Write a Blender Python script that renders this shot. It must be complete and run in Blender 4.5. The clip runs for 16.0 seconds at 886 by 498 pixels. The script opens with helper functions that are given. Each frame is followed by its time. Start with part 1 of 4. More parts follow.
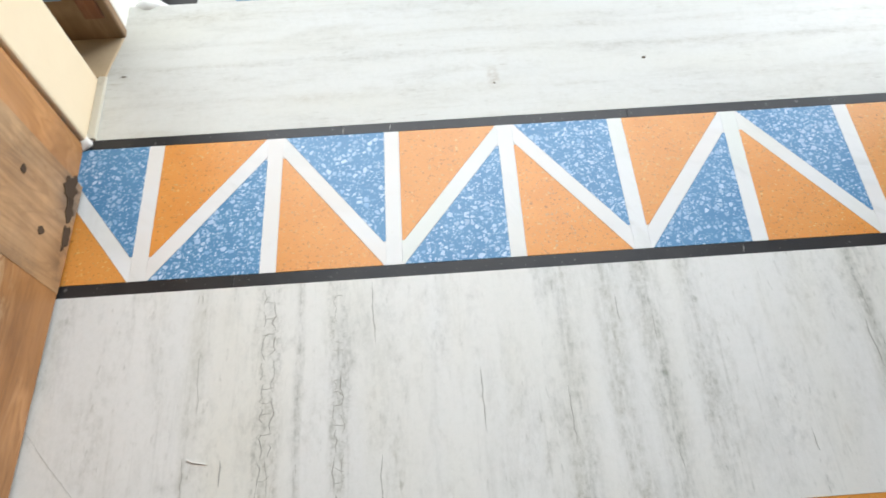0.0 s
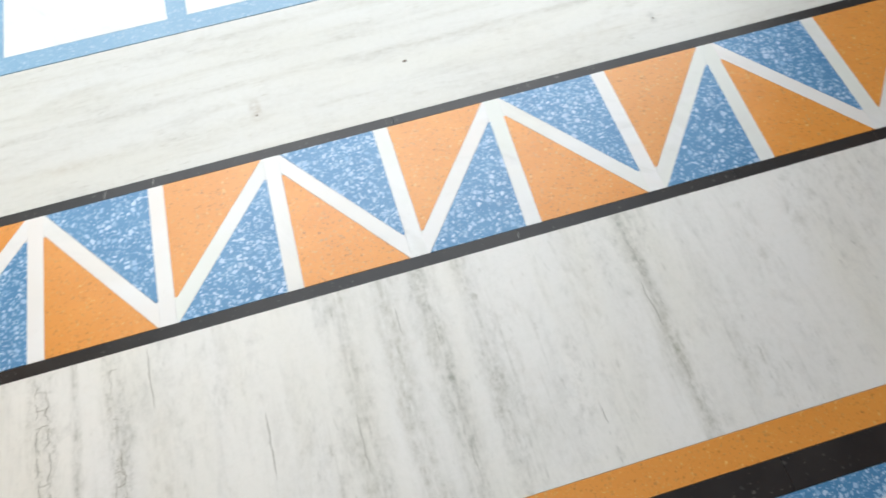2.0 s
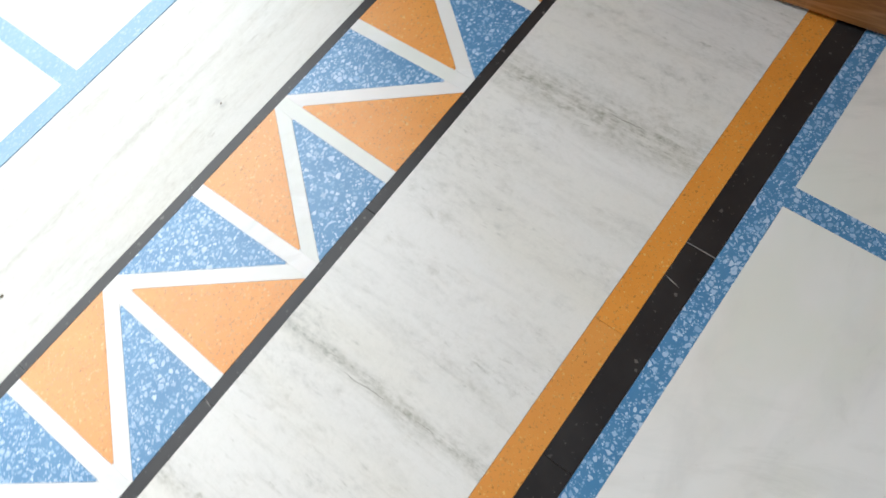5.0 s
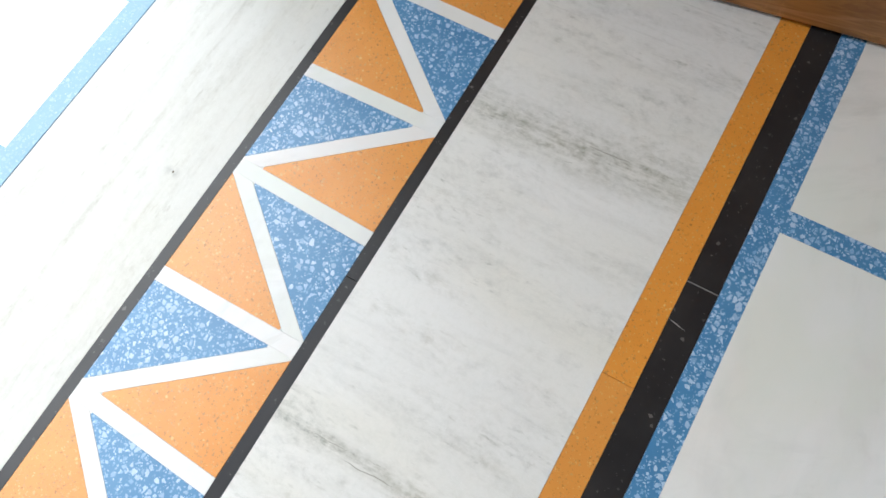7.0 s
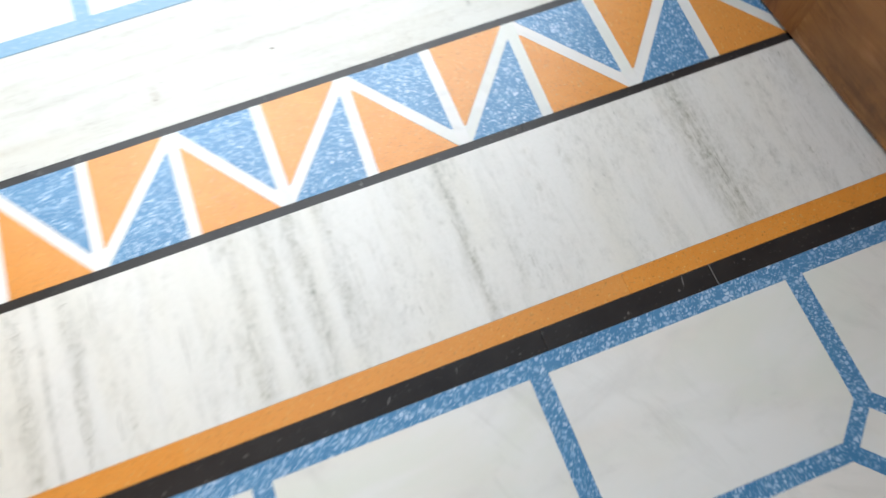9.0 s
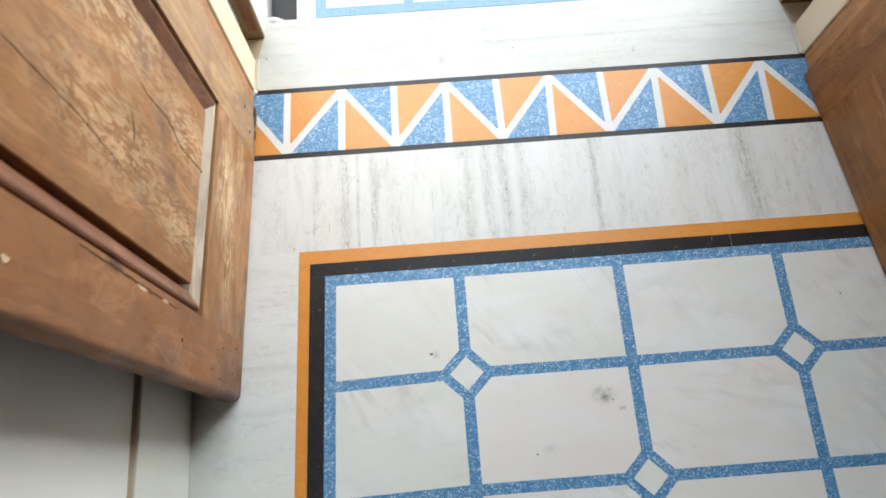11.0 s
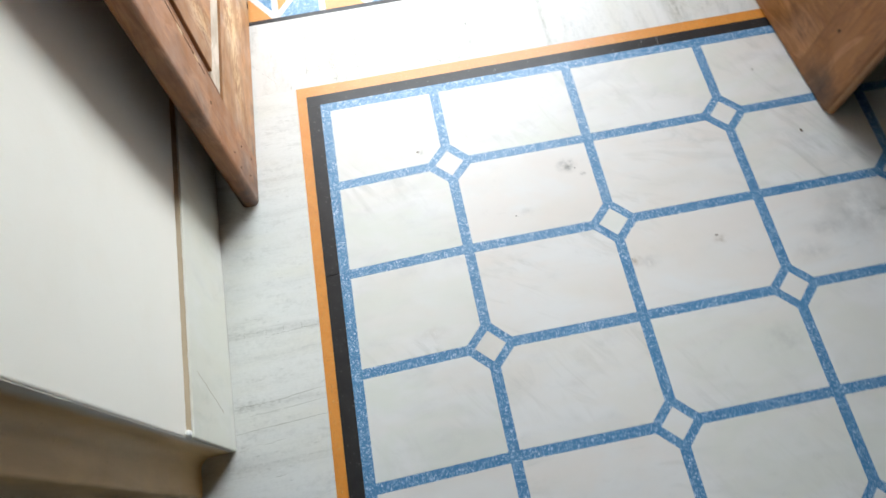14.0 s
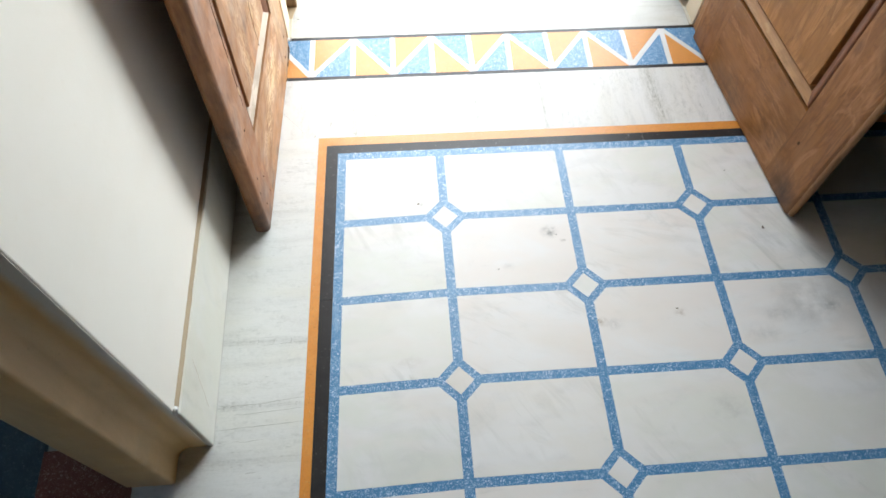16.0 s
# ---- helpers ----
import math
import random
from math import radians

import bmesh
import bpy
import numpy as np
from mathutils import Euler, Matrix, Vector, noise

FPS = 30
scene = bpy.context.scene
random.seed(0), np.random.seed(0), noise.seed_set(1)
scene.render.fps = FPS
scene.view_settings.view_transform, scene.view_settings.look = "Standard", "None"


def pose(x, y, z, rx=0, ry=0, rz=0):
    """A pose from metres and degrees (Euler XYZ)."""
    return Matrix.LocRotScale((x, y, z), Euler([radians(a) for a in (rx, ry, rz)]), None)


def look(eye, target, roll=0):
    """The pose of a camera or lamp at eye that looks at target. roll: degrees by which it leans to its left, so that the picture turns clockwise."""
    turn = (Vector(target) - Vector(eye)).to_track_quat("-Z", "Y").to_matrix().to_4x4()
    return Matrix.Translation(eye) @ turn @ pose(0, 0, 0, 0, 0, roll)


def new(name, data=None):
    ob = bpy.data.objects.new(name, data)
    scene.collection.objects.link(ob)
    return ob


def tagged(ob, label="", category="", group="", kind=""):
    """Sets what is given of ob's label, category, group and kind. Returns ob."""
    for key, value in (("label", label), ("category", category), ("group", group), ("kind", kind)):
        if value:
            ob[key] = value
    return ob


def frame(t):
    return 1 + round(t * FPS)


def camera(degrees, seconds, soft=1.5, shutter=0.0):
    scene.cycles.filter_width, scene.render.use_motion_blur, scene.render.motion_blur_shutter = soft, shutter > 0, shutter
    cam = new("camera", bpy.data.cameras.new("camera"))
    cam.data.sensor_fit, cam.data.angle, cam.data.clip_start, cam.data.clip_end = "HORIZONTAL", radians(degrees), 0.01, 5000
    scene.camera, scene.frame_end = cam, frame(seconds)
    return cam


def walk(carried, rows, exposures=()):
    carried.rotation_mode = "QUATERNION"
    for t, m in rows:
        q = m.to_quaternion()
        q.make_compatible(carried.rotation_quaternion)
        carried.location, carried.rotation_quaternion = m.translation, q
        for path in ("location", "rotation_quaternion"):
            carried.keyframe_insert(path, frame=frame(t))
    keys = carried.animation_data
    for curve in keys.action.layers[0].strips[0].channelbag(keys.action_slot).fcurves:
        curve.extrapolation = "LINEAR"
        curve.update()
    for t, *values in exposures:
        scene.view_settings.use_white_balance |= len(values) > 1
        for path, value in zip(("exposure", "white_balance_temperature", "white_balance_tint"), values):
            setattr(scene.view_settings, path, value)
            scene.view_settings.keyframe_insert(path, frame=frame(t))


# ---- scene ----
cam = camera(65.7, 16.0, 1.6, 0.5)
PATH = [
    (0, (0.2284, -0.0379, 0.5430), (0.2510, 0.3979, -0.3567), -1.05),
    (0.5, (0.2400, -0.0282, 0.5401), (0.2960, 0.4010, -0.3614), 0.95),
    (1, (0.2997, -0.0257, 0.5344), (0.3473, 0.4035, -0.3675), -3.26),
    (1.5, (0.3583, -0.0299, 0.5387), (0.3986, 0.3976, -0.3645), -7.33),
    (2, (0.3853, -0.0419, 0.5365), (0.4742, 0.3859, -0.3631), -4.91),
    (2.5, (0.4238, -0.0559, 0.5287), (0.5412, 0.3816, -0.3628), -5.97),
    (3, (0.4599, -0.0626, 0.5371), (0.5963, 0.3273, -0.3735), -6.10),
    (3.5, (0.4926, -0.1041, 0.5451), (0.6575, 0.2846, -0.3614), -8.81),
    (4, (0.5428, -0.0844, 0.5508), (0.7399, 0.2463, -0.3721), -9.02),
    (4.5, (0.5593, -0.0656, 0.5296), (0.7936, 0.2638, -0.3851), -12.53),
    (7, (0.6234, 0.0196, 0.5235), (0.8815, 0.2612, -0.4119), -13.75),
    (7.5, (0.6103, 0.0220, 0.5342), (0.8519, 0.2554, -0.4076), -10.11),
    (8, (0.5643, -0.0300, 0.5313), (0.8061, 0.2608, -0.3945), -5.44),
    (8.5, (0.5620, -0.1044, 0.5602), (0.6936, 0.2712, -0.3571), -12.28),
    (9, (0.4797, -0.1440, 0.7322), (0.5903, 0.1675, -0.2116), -1.43),
    (9.5, (0.3813, -0.2530, 0.9432), (0.4839, 0.0659, 0.0009), 1.17),
    (10, (0.3319, -0.3174, 1.1826), (0.3917, -0.0415, 0.2233), 0.38),
    (12.3, (0.2027, -0.6272, 1.2973), (0.1962, -0.2742, 0.3617), -1.89),
    (12.5, (0.2003, -0.6661, 1.3051), (0.1928, -0.3131, 0.3695), -3.01),
    (13, (0.1434, -0.7646, 1.2826), (0.1862, -0.4052, 0.3504), 2.41),
    (13.5, (0.1328, -0.8517, 1.2721), (0.1720, -0.5144, 0.3315), 0.44),
    (14, (0.1818, -0.9700, 1.2991), (0.2323, -0.5982, 0.3721), -3.53),
    (14.5, (0.1819, -1.0488, 1.3115), (0.2617, -0.6617, 0.3929), -2.23),
    (15, (0.1723, -1.0727, 1.3447), (0.2458, -0.6286, 0.4517), -1.05),
    (15.5, (0.1816, -1.1194, 1.3642), (0.2442, -0.6356, 0.4913), 1.90),
    (16, (0.1983, -1.1434, 1.3826), (0.2572, -0.6443, 0.5181), 2.80),
]
walk(cam, [(t, look(eye, target, roll)) for t, eye, target, roll in PATH],
     exposures=[(0, 0.16, 6100, 7), (1.5, 0.17, 6200, 7), (3.5, 0.34, 6250, 7), (7, 0.53, 6150, 7), (10, 0.44, 6100, 7), (12.5, 0.67, 6050, 7), (14, 0.91, 6100, 7), (16, 0.93, 6150, 7)])

# ---- world and light ----
world = bpy.data.worlds.new("sky")
scene.world = world
world.use_nodes = True
wn = world.node_tree.nodes
sky = wn.new("ShaderNodeTexSky")
sky.sky_type = "NISHITA"
sky.sun_disc = False
sky.sun_elevation = radians(52)
sky.sun_rotation = radians(200)
world.node_tree.links.new(sky.outputs[0], wn["Background"].inputs[0])
wn["Background"].inputs[1].default_value = 0.14

sun = new("sun", bpy.data.lights.new("sun", "SUN"))
sun.data.energy = 2.5
sun.data.angle = radians(0.6)
sun.data.color = (1.0, 0.96, 0.9)
sun.matrix_world = look((1.0, -4.0, 6.0), (0.0, -0.5, 0.0))

# area lamps stand in for bright sky outside: straight out, and over the east
for place, wide, high, power in (((0.5, 8.4, 8.6), 9.0, 9.0, 1120), ((8.6, 7.6, 4.2), 6.5, 6.0, 1600)):
    glow = new("doorway_daylight", bpy.data.lights.new("doorway_daylight", "AREA"))
    glow.data.shape = "RECTANGLE"
    glow.data.size, glow.data.size_y = wide, high
    glow.data.energy = power
    glow.data.color = (1.0, 0.99, 0.955)
    glow.matrix_world = look(place, (0.3, -0.4, 0.35))


# ---- material helpers ----
def material(name, rough=0.5, spec=0.5, metal=0.0):
    m = bpy.data.materials.new(name)
    m.use_nodes = True
    b = m.node_tree.nodes["Principled BSDF"]
    b.inputs["Roughness"].default_value = rough
    b.inputs["Specular IOR Level"].default_value = spec
    b.inputs["Metallic"].default_value = metal
    return m, m.node_tree.nodes, m.node_tree.links, b


def value(links, socket, v):
    if hasattr(v, "links"):
        links.new(v, socket)
    else:
        socket.default_value = v


def position(n, l, scale=(1, 1, 1), shift=(0, 0, 0), random_shift=0.0):
    g = n.new("ShaderNodeNewGeometry").outputs["Position"]
    if random_shift:
        info = n.new("ShaderNodeObjectInfo")
        mul = n.new("ShaderNodeMath")
        mul.operation = "MULTIPLY"
        mul.inputs[1].default_value = random_shift
        l.new(info.outputs["Random"], mul.inputs[0])
        add = n.new("ShaderNodeVectorMath")
        add.operation = "ADD"
        l.new(g, add.inputs[0])
        l.new(mul.outputs[0], add.inputs[1])
        g = add.outputs[0]
    mp = n.new("ShaderNodeMapping")
    mp.inputs["Scale"].default_value = scale
    mp.inputs["Location"].default_value = shift
    l.new(g, mp.inputs[0])
    return mp.outputs[0]


def noise_tex(n, l, vec, scale, detail=4.0, rough=0.55, warp=0.0):
    t = n.new("ShaderNodeTexNoise")
    l.new(vec, t.inputs["Vector"])
    t.inputs["Scale"].default_value = scale
    t.inputs["Detail"].default_value = detail
    t.inputs["Roughness"].default_value = rough
    t.inputs["Distortion"].default_value = warp
    return t.outputs["Fac"]


def ramp(n, l, fac, stops, ease="LINEAR"):
    r = n.new("ShaderNodeValToRGB")
    r.color_ramp.interpolation = ease
    e = r.color_ramp.elements
    while len(e) < len(stops):
        e.new(0.5)
    for k, (p, c) in zip(e, stops):
        k.position = p
    for k, (p, c) in zip(e, stops):
        k.color = (c, c, c, 1) if isinstance(c, (int, float)) else (*c, 1)
    l.new(fac, r.inputs[0])
    return r.outputs[0]


def mix(n, l, fac, a, b, kind="MIX"):
    m = n.new("ShaderNodeMix")
    m.data_type = "RGBA"
    m.blend_type = kind
    value(l, m.inputs[0], fac)
    value(l, m.inputs[6], a if hasattr(a, "links") else (*a, 1))
    value(l, m.inputs[7], b if hasattr(b, "links") else (*b, 1))
    return m.outputs[2]


def math_node(n, l, op, a, b):
    m = n.new("ShaderNodeMath")
    m.operation = op
    m.use_clamp = True
    value(l, m.inputs[0], a)
    value(l, m.inputs[1], b)
    return m.outputs[0]


def bump(n, l, b, height, strength=0.2, distance=0.001):
    t = n.new("ShaderNodeBump")
    t.inputs["Strength"].default_value = strength
    t.inputs["Distance"].default_value = distance
    l.new(height, t.inputs["Height"])
    l.new(t.outputs[0], b.inputs["Normal"])


def axis_value(n, l, vec, axis):
    s = n.new("ShaderNodeSeparateXYZ")
    l.new(vec, s.inputs[0])
    return s.outputs[axis]


def streak_marble(name, along, streaks, lo, hi, base, vein, rough=0.40, fine=0.42, chains=(), wobble=0.012, marks=(), steady=0.12, blotch=0.42):
    """Marble whose streaks run along an axis, at known places across it."""
    m, n, l, b = material(name, rough, 0.5)
    across = 0 if along == 1 else 1
    stretch = (60, 7, 20) if along == 1 else (7, 60, 20)
    soft = (9, 2.2, 9) if along == 1 else (2.2, 9, 9)
    p = position(n, l)
    wob = noise_tex(n, l, position(n, l, (14, 5, 1) if along == 1 else (5, 14, 1)), 1.0, 4)
    # the place across, wavering a little
    v = axis_value(n, l, p, across)
    w = n.new("ShaderNodeMath")
    w.operation = "MULTIPLY_ADD"
    l.new(wob, w.inputs[0])
    w.inputs[1].default_value = wobble
    l.new(v, w.inputs[2])
    r = n.new("ShaderNodeMapRange")
    l.new(w.outputs[0], r.inputs[0])
    r.inputs[1].default_value, r.inputs[2].default_value = lo + wobble / 2, hi + wobble / 2
    stops = [(0.0, 0.0)]
    for at, half, dark in sorted(streaks):
        c, h = (at - lo) / (hi - lo), half / (hi - lo)
        stops += [(c - h, 0.0), (c, dark), (c + h, 0.0)]
    placed = ramp(n, l, r.outputs[0], stops)
    broken = ramp(n, l, noise_tex(n, l, position(n, l, stretch, (3, 1, 0)), 2.2, 7, 0.75), [(0.40, 0.0), (0.60, 1.0)])
    wide = (30, 6, 20) if along == 1 else (6, 30, 20)
    fines = ramp(n, l, noise_tex(n, l, position(n, l, wide, (8, 4, 0)), 1.3, 8, 0.68, 0.2), [(0.50, 0.0), (0.82, fine * 0.85)])
    short = (1.0, 0.30, 1) if along == 1 else (0.30, 1.0, 1)
    fleck = ramp(n, l, noise_tex(n, l, position(n, l, short, (1, 2, 0)), 150, 4, 0.6), [(0.62, 0.0), (0.76, 0.75)])
    fleck_zone = ramp(n, l, noise_tex(n, l, position(n, l, soft, (7, 7, 0)), 1.6, 3), [(0.42, 0.1), (0.66, 1.0)])
    cloud = ramp(n, l, noise_tex(n, l, position(n, l, soft), 1.0, 3), [(0.4, 0.0), (0.8, 0.35)])
    mottle = ramp(n, l, noise_tex(n, l, p, 130, 4, 0.65), [(0.35, 0.35), (0.6, 1.0)])
    worn = n.new("ShaderNodeMapRange")
    l.new(math_node(n, l, "MULTIPLY", broken, mottle), worn.inputs[0])
    worn.inputs[3].default_value = steady
    a = math_node(n, l, "MULTIPLY", placed, worn.outputs[0])
    if chains:
        # net of cracks along some streaks
        rr = n.new("ShaderNodeMapRange")
        l.new(w.outputs[0], rr.inputs[0])
        rr.inputs[1].default_value, rr.inputs[2].default_value = lo + wobble / 2, hi + wobble / 2
        cs = [(0.0, 0.0)]
        for at, half in chains:
            cc, hh = (at - lo) / (hi - lo), half / (hi - lo)
            cs += [(cc - hh, 0.0), (cc - hh * 0.7, 1.0), (cc + hh * 0.7, 1.0), (cc + hh, 0.0)]
        zone = ramp(n, l, rr.outputs[0], cs)
        vo = n.new("ShaderNodeTexVoronoi")
        vo.feature = "DISTANCE_TO_EDGE"
        vo.inputs["Scale"].default_value = 150
        wv = n.new("ShaderNodeVectorMath")
        wv.operation = "MULTIPLY_ADD"
        wz = n.new("ShaderNodeTexNoise")
        wz.inputs["Scale"].default_value = 120
        l.new(wz.outputs["Color"], wv.inputs[0])
        wv.inputs[1].default_value = (0.007, 0.007, 0)
        l.new(position(n, l, (1.0, 0.7, 1)), wv.inputs[2])
        l.new(wv.outputs[0], vo.inputs["Vector"])
        crack = ramp(n, l, vo.outputs["Distance"], [(0.0, 0.4), (0.13, 0.0)])
        a = math_node(n, l, "ADD", a, math_node(n, l, "MULTIPLY", math_node(n, l, "MULTIPLY", crack, zone), broken))
    thin = (150, 5, 20) if along == 1 else (5, 150, 20)
    threads = ramp(n, l, noise_tex(n, l, position(n, l, thin, (6, 1, 0)), 1.2, 6, 0.7, 0.4), [(0.56, 0.0), (0.70, 0.30)])
    a = math_node(n, l, "ADD", a, math_node(n, l, "MULTIPLY", threads, fleck_zone))
    a = math_node(n, l, "ADD", a, fines)
    # crystalline blotches, clustered along the bedding
    bed = (38, 9, 20) if along == 1 else (9, 38, 20)
    beds = ramp(n, l, noise_tex(n, l, position(n, l, bed, (2, 7, 0)), 1.0, 4, 0.6), [(0.44, 0.0), (0.62, 1.0)])
    squat = (1.0, 0.55, 1) if along == 1 else (0.55, 1.0, 1)
    blots = ramp(n, l, noise_tex(n, l, position(n, l, squat, (4, 3, 0)), 95, 5, 0.7, 0.3), [(0.46, 0.0), (0.72, blotch)])
    a = math_node(n, l, "ADD", a, math_node(n, l, "MULTIPLY", blots, beds))
    a = math_node(n, l, "ADD", a, math_node(n, l, "MULTIPLY", fleck, fleck_zone))
    a = math_node(n, l, "ADD", a, math_node(n, l, "MULTIPLY", cloud, 0.5))
    # the streaks are made of grains and short dashes
    grains = n.new("ShaderNodeMapRange")
    l.new(noise_tex(n, l, position(n, l, squat, (9, 1, 0)), 260, 3, 0.7), grains.inputs[0])
    grains.inputs[1].default_value, grains.inputs[2].default_value = 0.36, 0.64
    grains.inputs[3].default_value, grains.inputs[4].default_value = 0.62, 1.25
    a = math_node(n, l, "MULTIPLY", a, grains.outputs[0])
    dash = (1.0, 0.22, 1) if along == 1 else (0.22, 1.0, 1)
    dashes = ramp(n, l, noise_tex(n, l, position(n, l, dash, (3, 8, 0)), 210, 3, 0.55), [(0.64, 0.0), (0.74, 0.5)])
    a = math_node(n, l, "ADD", a, math_node(n, l, "MULTIPLY", dashes, beds))
    warm = ramp(n, l, noise_tex(n, l, position(n, l, soft, (5, 2, 0)), 1.5, 2), [(0.45, 0.0), (0.75, 0.5)])
    c = mix(n, l, warm, base, (base[0] * 0.97, base[1] * 0.94, base[2] * 0.83))
    mottled = ramp(n, l, noise_tex(n, l, p, 170, 5, 0.75), [(0.34, 0.30), (0.52, 0.0)])
    c = mix(n, l, mottled, c, (base[0] * 0.86, base[1] * 0.865, base[2] * 0.83))
    tawny = ramp(n, l, noise_tex(n, l, position(n, l, soft, (1, 9, 0)), 2.6, 4, 0.6), [(0.42, 0.0), (0.66, 0.4)])
    c = mix(n, l, a, c, mix(n, l, tawny, vein, (vein[0] * 1.22, vein[1] * 1.12, vein[2] * 0.86)))
    c = smudges(n, l, c, marks)
    grain = noise_tex(n, l, p, 900, 2)
    c = mix(n, l, ramp(n, l, grain, [(0.6, 0.0), (0.72, 0.25)]), c, (0.9, 0.9, 0.88))
    l.new(c, b.inputs["Base Color"])
    l.new(ramp(n, l, noise_tex(n, l, p, 9, 1), [(0.2, rough - 0.02), (0.8, rough + 0.03)], "EASE"), b.inputs["Roughness"])
    bump(n, l, b, a, 0.08, 0.0005)
    return m


def smudges(n, l, c, marks):
    """Soft grey and brown marks at known places in the stone: x, y, half width, half depth, strength, colour."""
    for k, (x, y, rx, ry, much, tone) in enumerate(marks):
        v = position(n, l, (1 / rx, 1 / ry, 0), (-x / rx, -y / ry, 0))
        ln = n.new("ShaderNodeVectorMath")
        ln.operation = "LENGTH"
        l.new(v, ln.inputs[0])
        near = ramp(n, l, ln.outputs["Value"], [(0.0, 1.0), (1.0, 0.0)], "EASE")
        nz = ramp(n, l, noise_tex(n, l, position(n, l, (1, 1, 1), (k, 0, 0)), min(2.2 / rx, 150), 5, 0.65), [(0.35, 0.0), (0.65, much)])
        c = mix(n, l, math_node(n, l, "MULTIPLY", near, nz), c, tone)
    return c


def tile_marble(name, base, tint, grey, marks=()):
    m, n, l, b = material(name, 0.38, 0.5)
    p = position(n, l, random_shift=37.0)
    q = position(n, l, (1, 2.2, 1), random_shift=37.0)
    warm = ramp(n, l, noise_tex(n, l, q, 6, 2, 0.4, 0.3), [(0.35, 0.0), (0.8, 0.9)], "EASE")
    c = mix(n, l, warm, base, tint)
    cloud = ramp(n, l, noise_tex(n, l, q, 10, 6, 0.55, 0.4), [(0.45, 0.0), (0.8, 0.6)], "EASE")
    info = n.new("ShaderNodeObjectInfo").outputs["Random"]
    c = mix(n, l, math_node(n, l, "MULTIPLY", cloud, ramp(n, l, info, [(0.2, 0.25), (1.0, 1.0)])), c, grey)
    turned = n.new("ShaderNodeVectorRotate")
    turned.rotation_type = "Z_AXIS"
    l.new(p, turned.inputs["Vector"])
    l.new(math_node(n, l, "MULTIPLY", info, 2.4), turned.inputs["Angle"])
    drawn = n.new("ShaderNodeVectorMath")
    drawn.operation = "MULTIPLY"
    l.new(turned.outputs[0], drawn.inputs[0])
    drawn.inputs[1].default_value = (1.0, 3.6, 1.0)
    aslant = ramp(n, l, noise_tex(n, l, drawn.outputs[0], 8, 8, 0.66, 0.9), [(0.50, 0.0), (0.72, 0.55)])
    zone = ramp(n, l, noise_tex(n, l, p, 5, 3, 0.5), [(0.42, 0.05), (0.62, 1.0)], "EASE")
    c = mix(n, l, math_node(n, l, "MULTIPLY", aslant, zone), c, (grey[0] * 0.82, grey[1] * 0.82, grey[2] * 0.77))
    # each piece leans to its own tint
    lean_to = mix(n, l, ramp(n, l, info, [(0.25, 0.0), (0.75, 1.0)]), (base[0] * 1.0, base[1] * 0.945, base[2] * 0.90), (base[0] * 0.92, base[1] * 0.945, base[2] * 0.87))
    c = mix(n, l, ramp(n, l, noise_tex(n, l, q, 4, 4, 0.6, 0.6), [(0.38, 0.0), (0.62, 0.75)], "EASE"), c, lean_to)
    threads = ramp(n, l, noise_tex(n, l, q, 26, 7, 0.68, 1.2), [(0.56, 0.0), (0.70, 0.40)])
    c = mix(n, l, math_node(n, l, "MULTIPLY", threads, cloud), c, (grey[0] * 0.72, grey[1] * 0.72, grey[2] * 0.66))
    speck = ramp(n, l, noise_tex(n, l, p, 200, 3, 0.6), [(0.70, 0.0), (0.82, 0.25)])
    c = mix(n, l, speck, c, (0.5, 0.45, 0.36))
    c = smudges(n, l, c, marks)
    l.new(c, b.inputs["Base Color"])
    l.new(ramp(n, l, noise_tex(n, l, p, 9, 1), [(0.2, 0.36), (0.8, 0.42)], "EASE"), b.inputs["Roughness"])
    bump(n, l, b, noise_tex(n, l, p, 60, 3), 0.03, 0.0005)
    return m


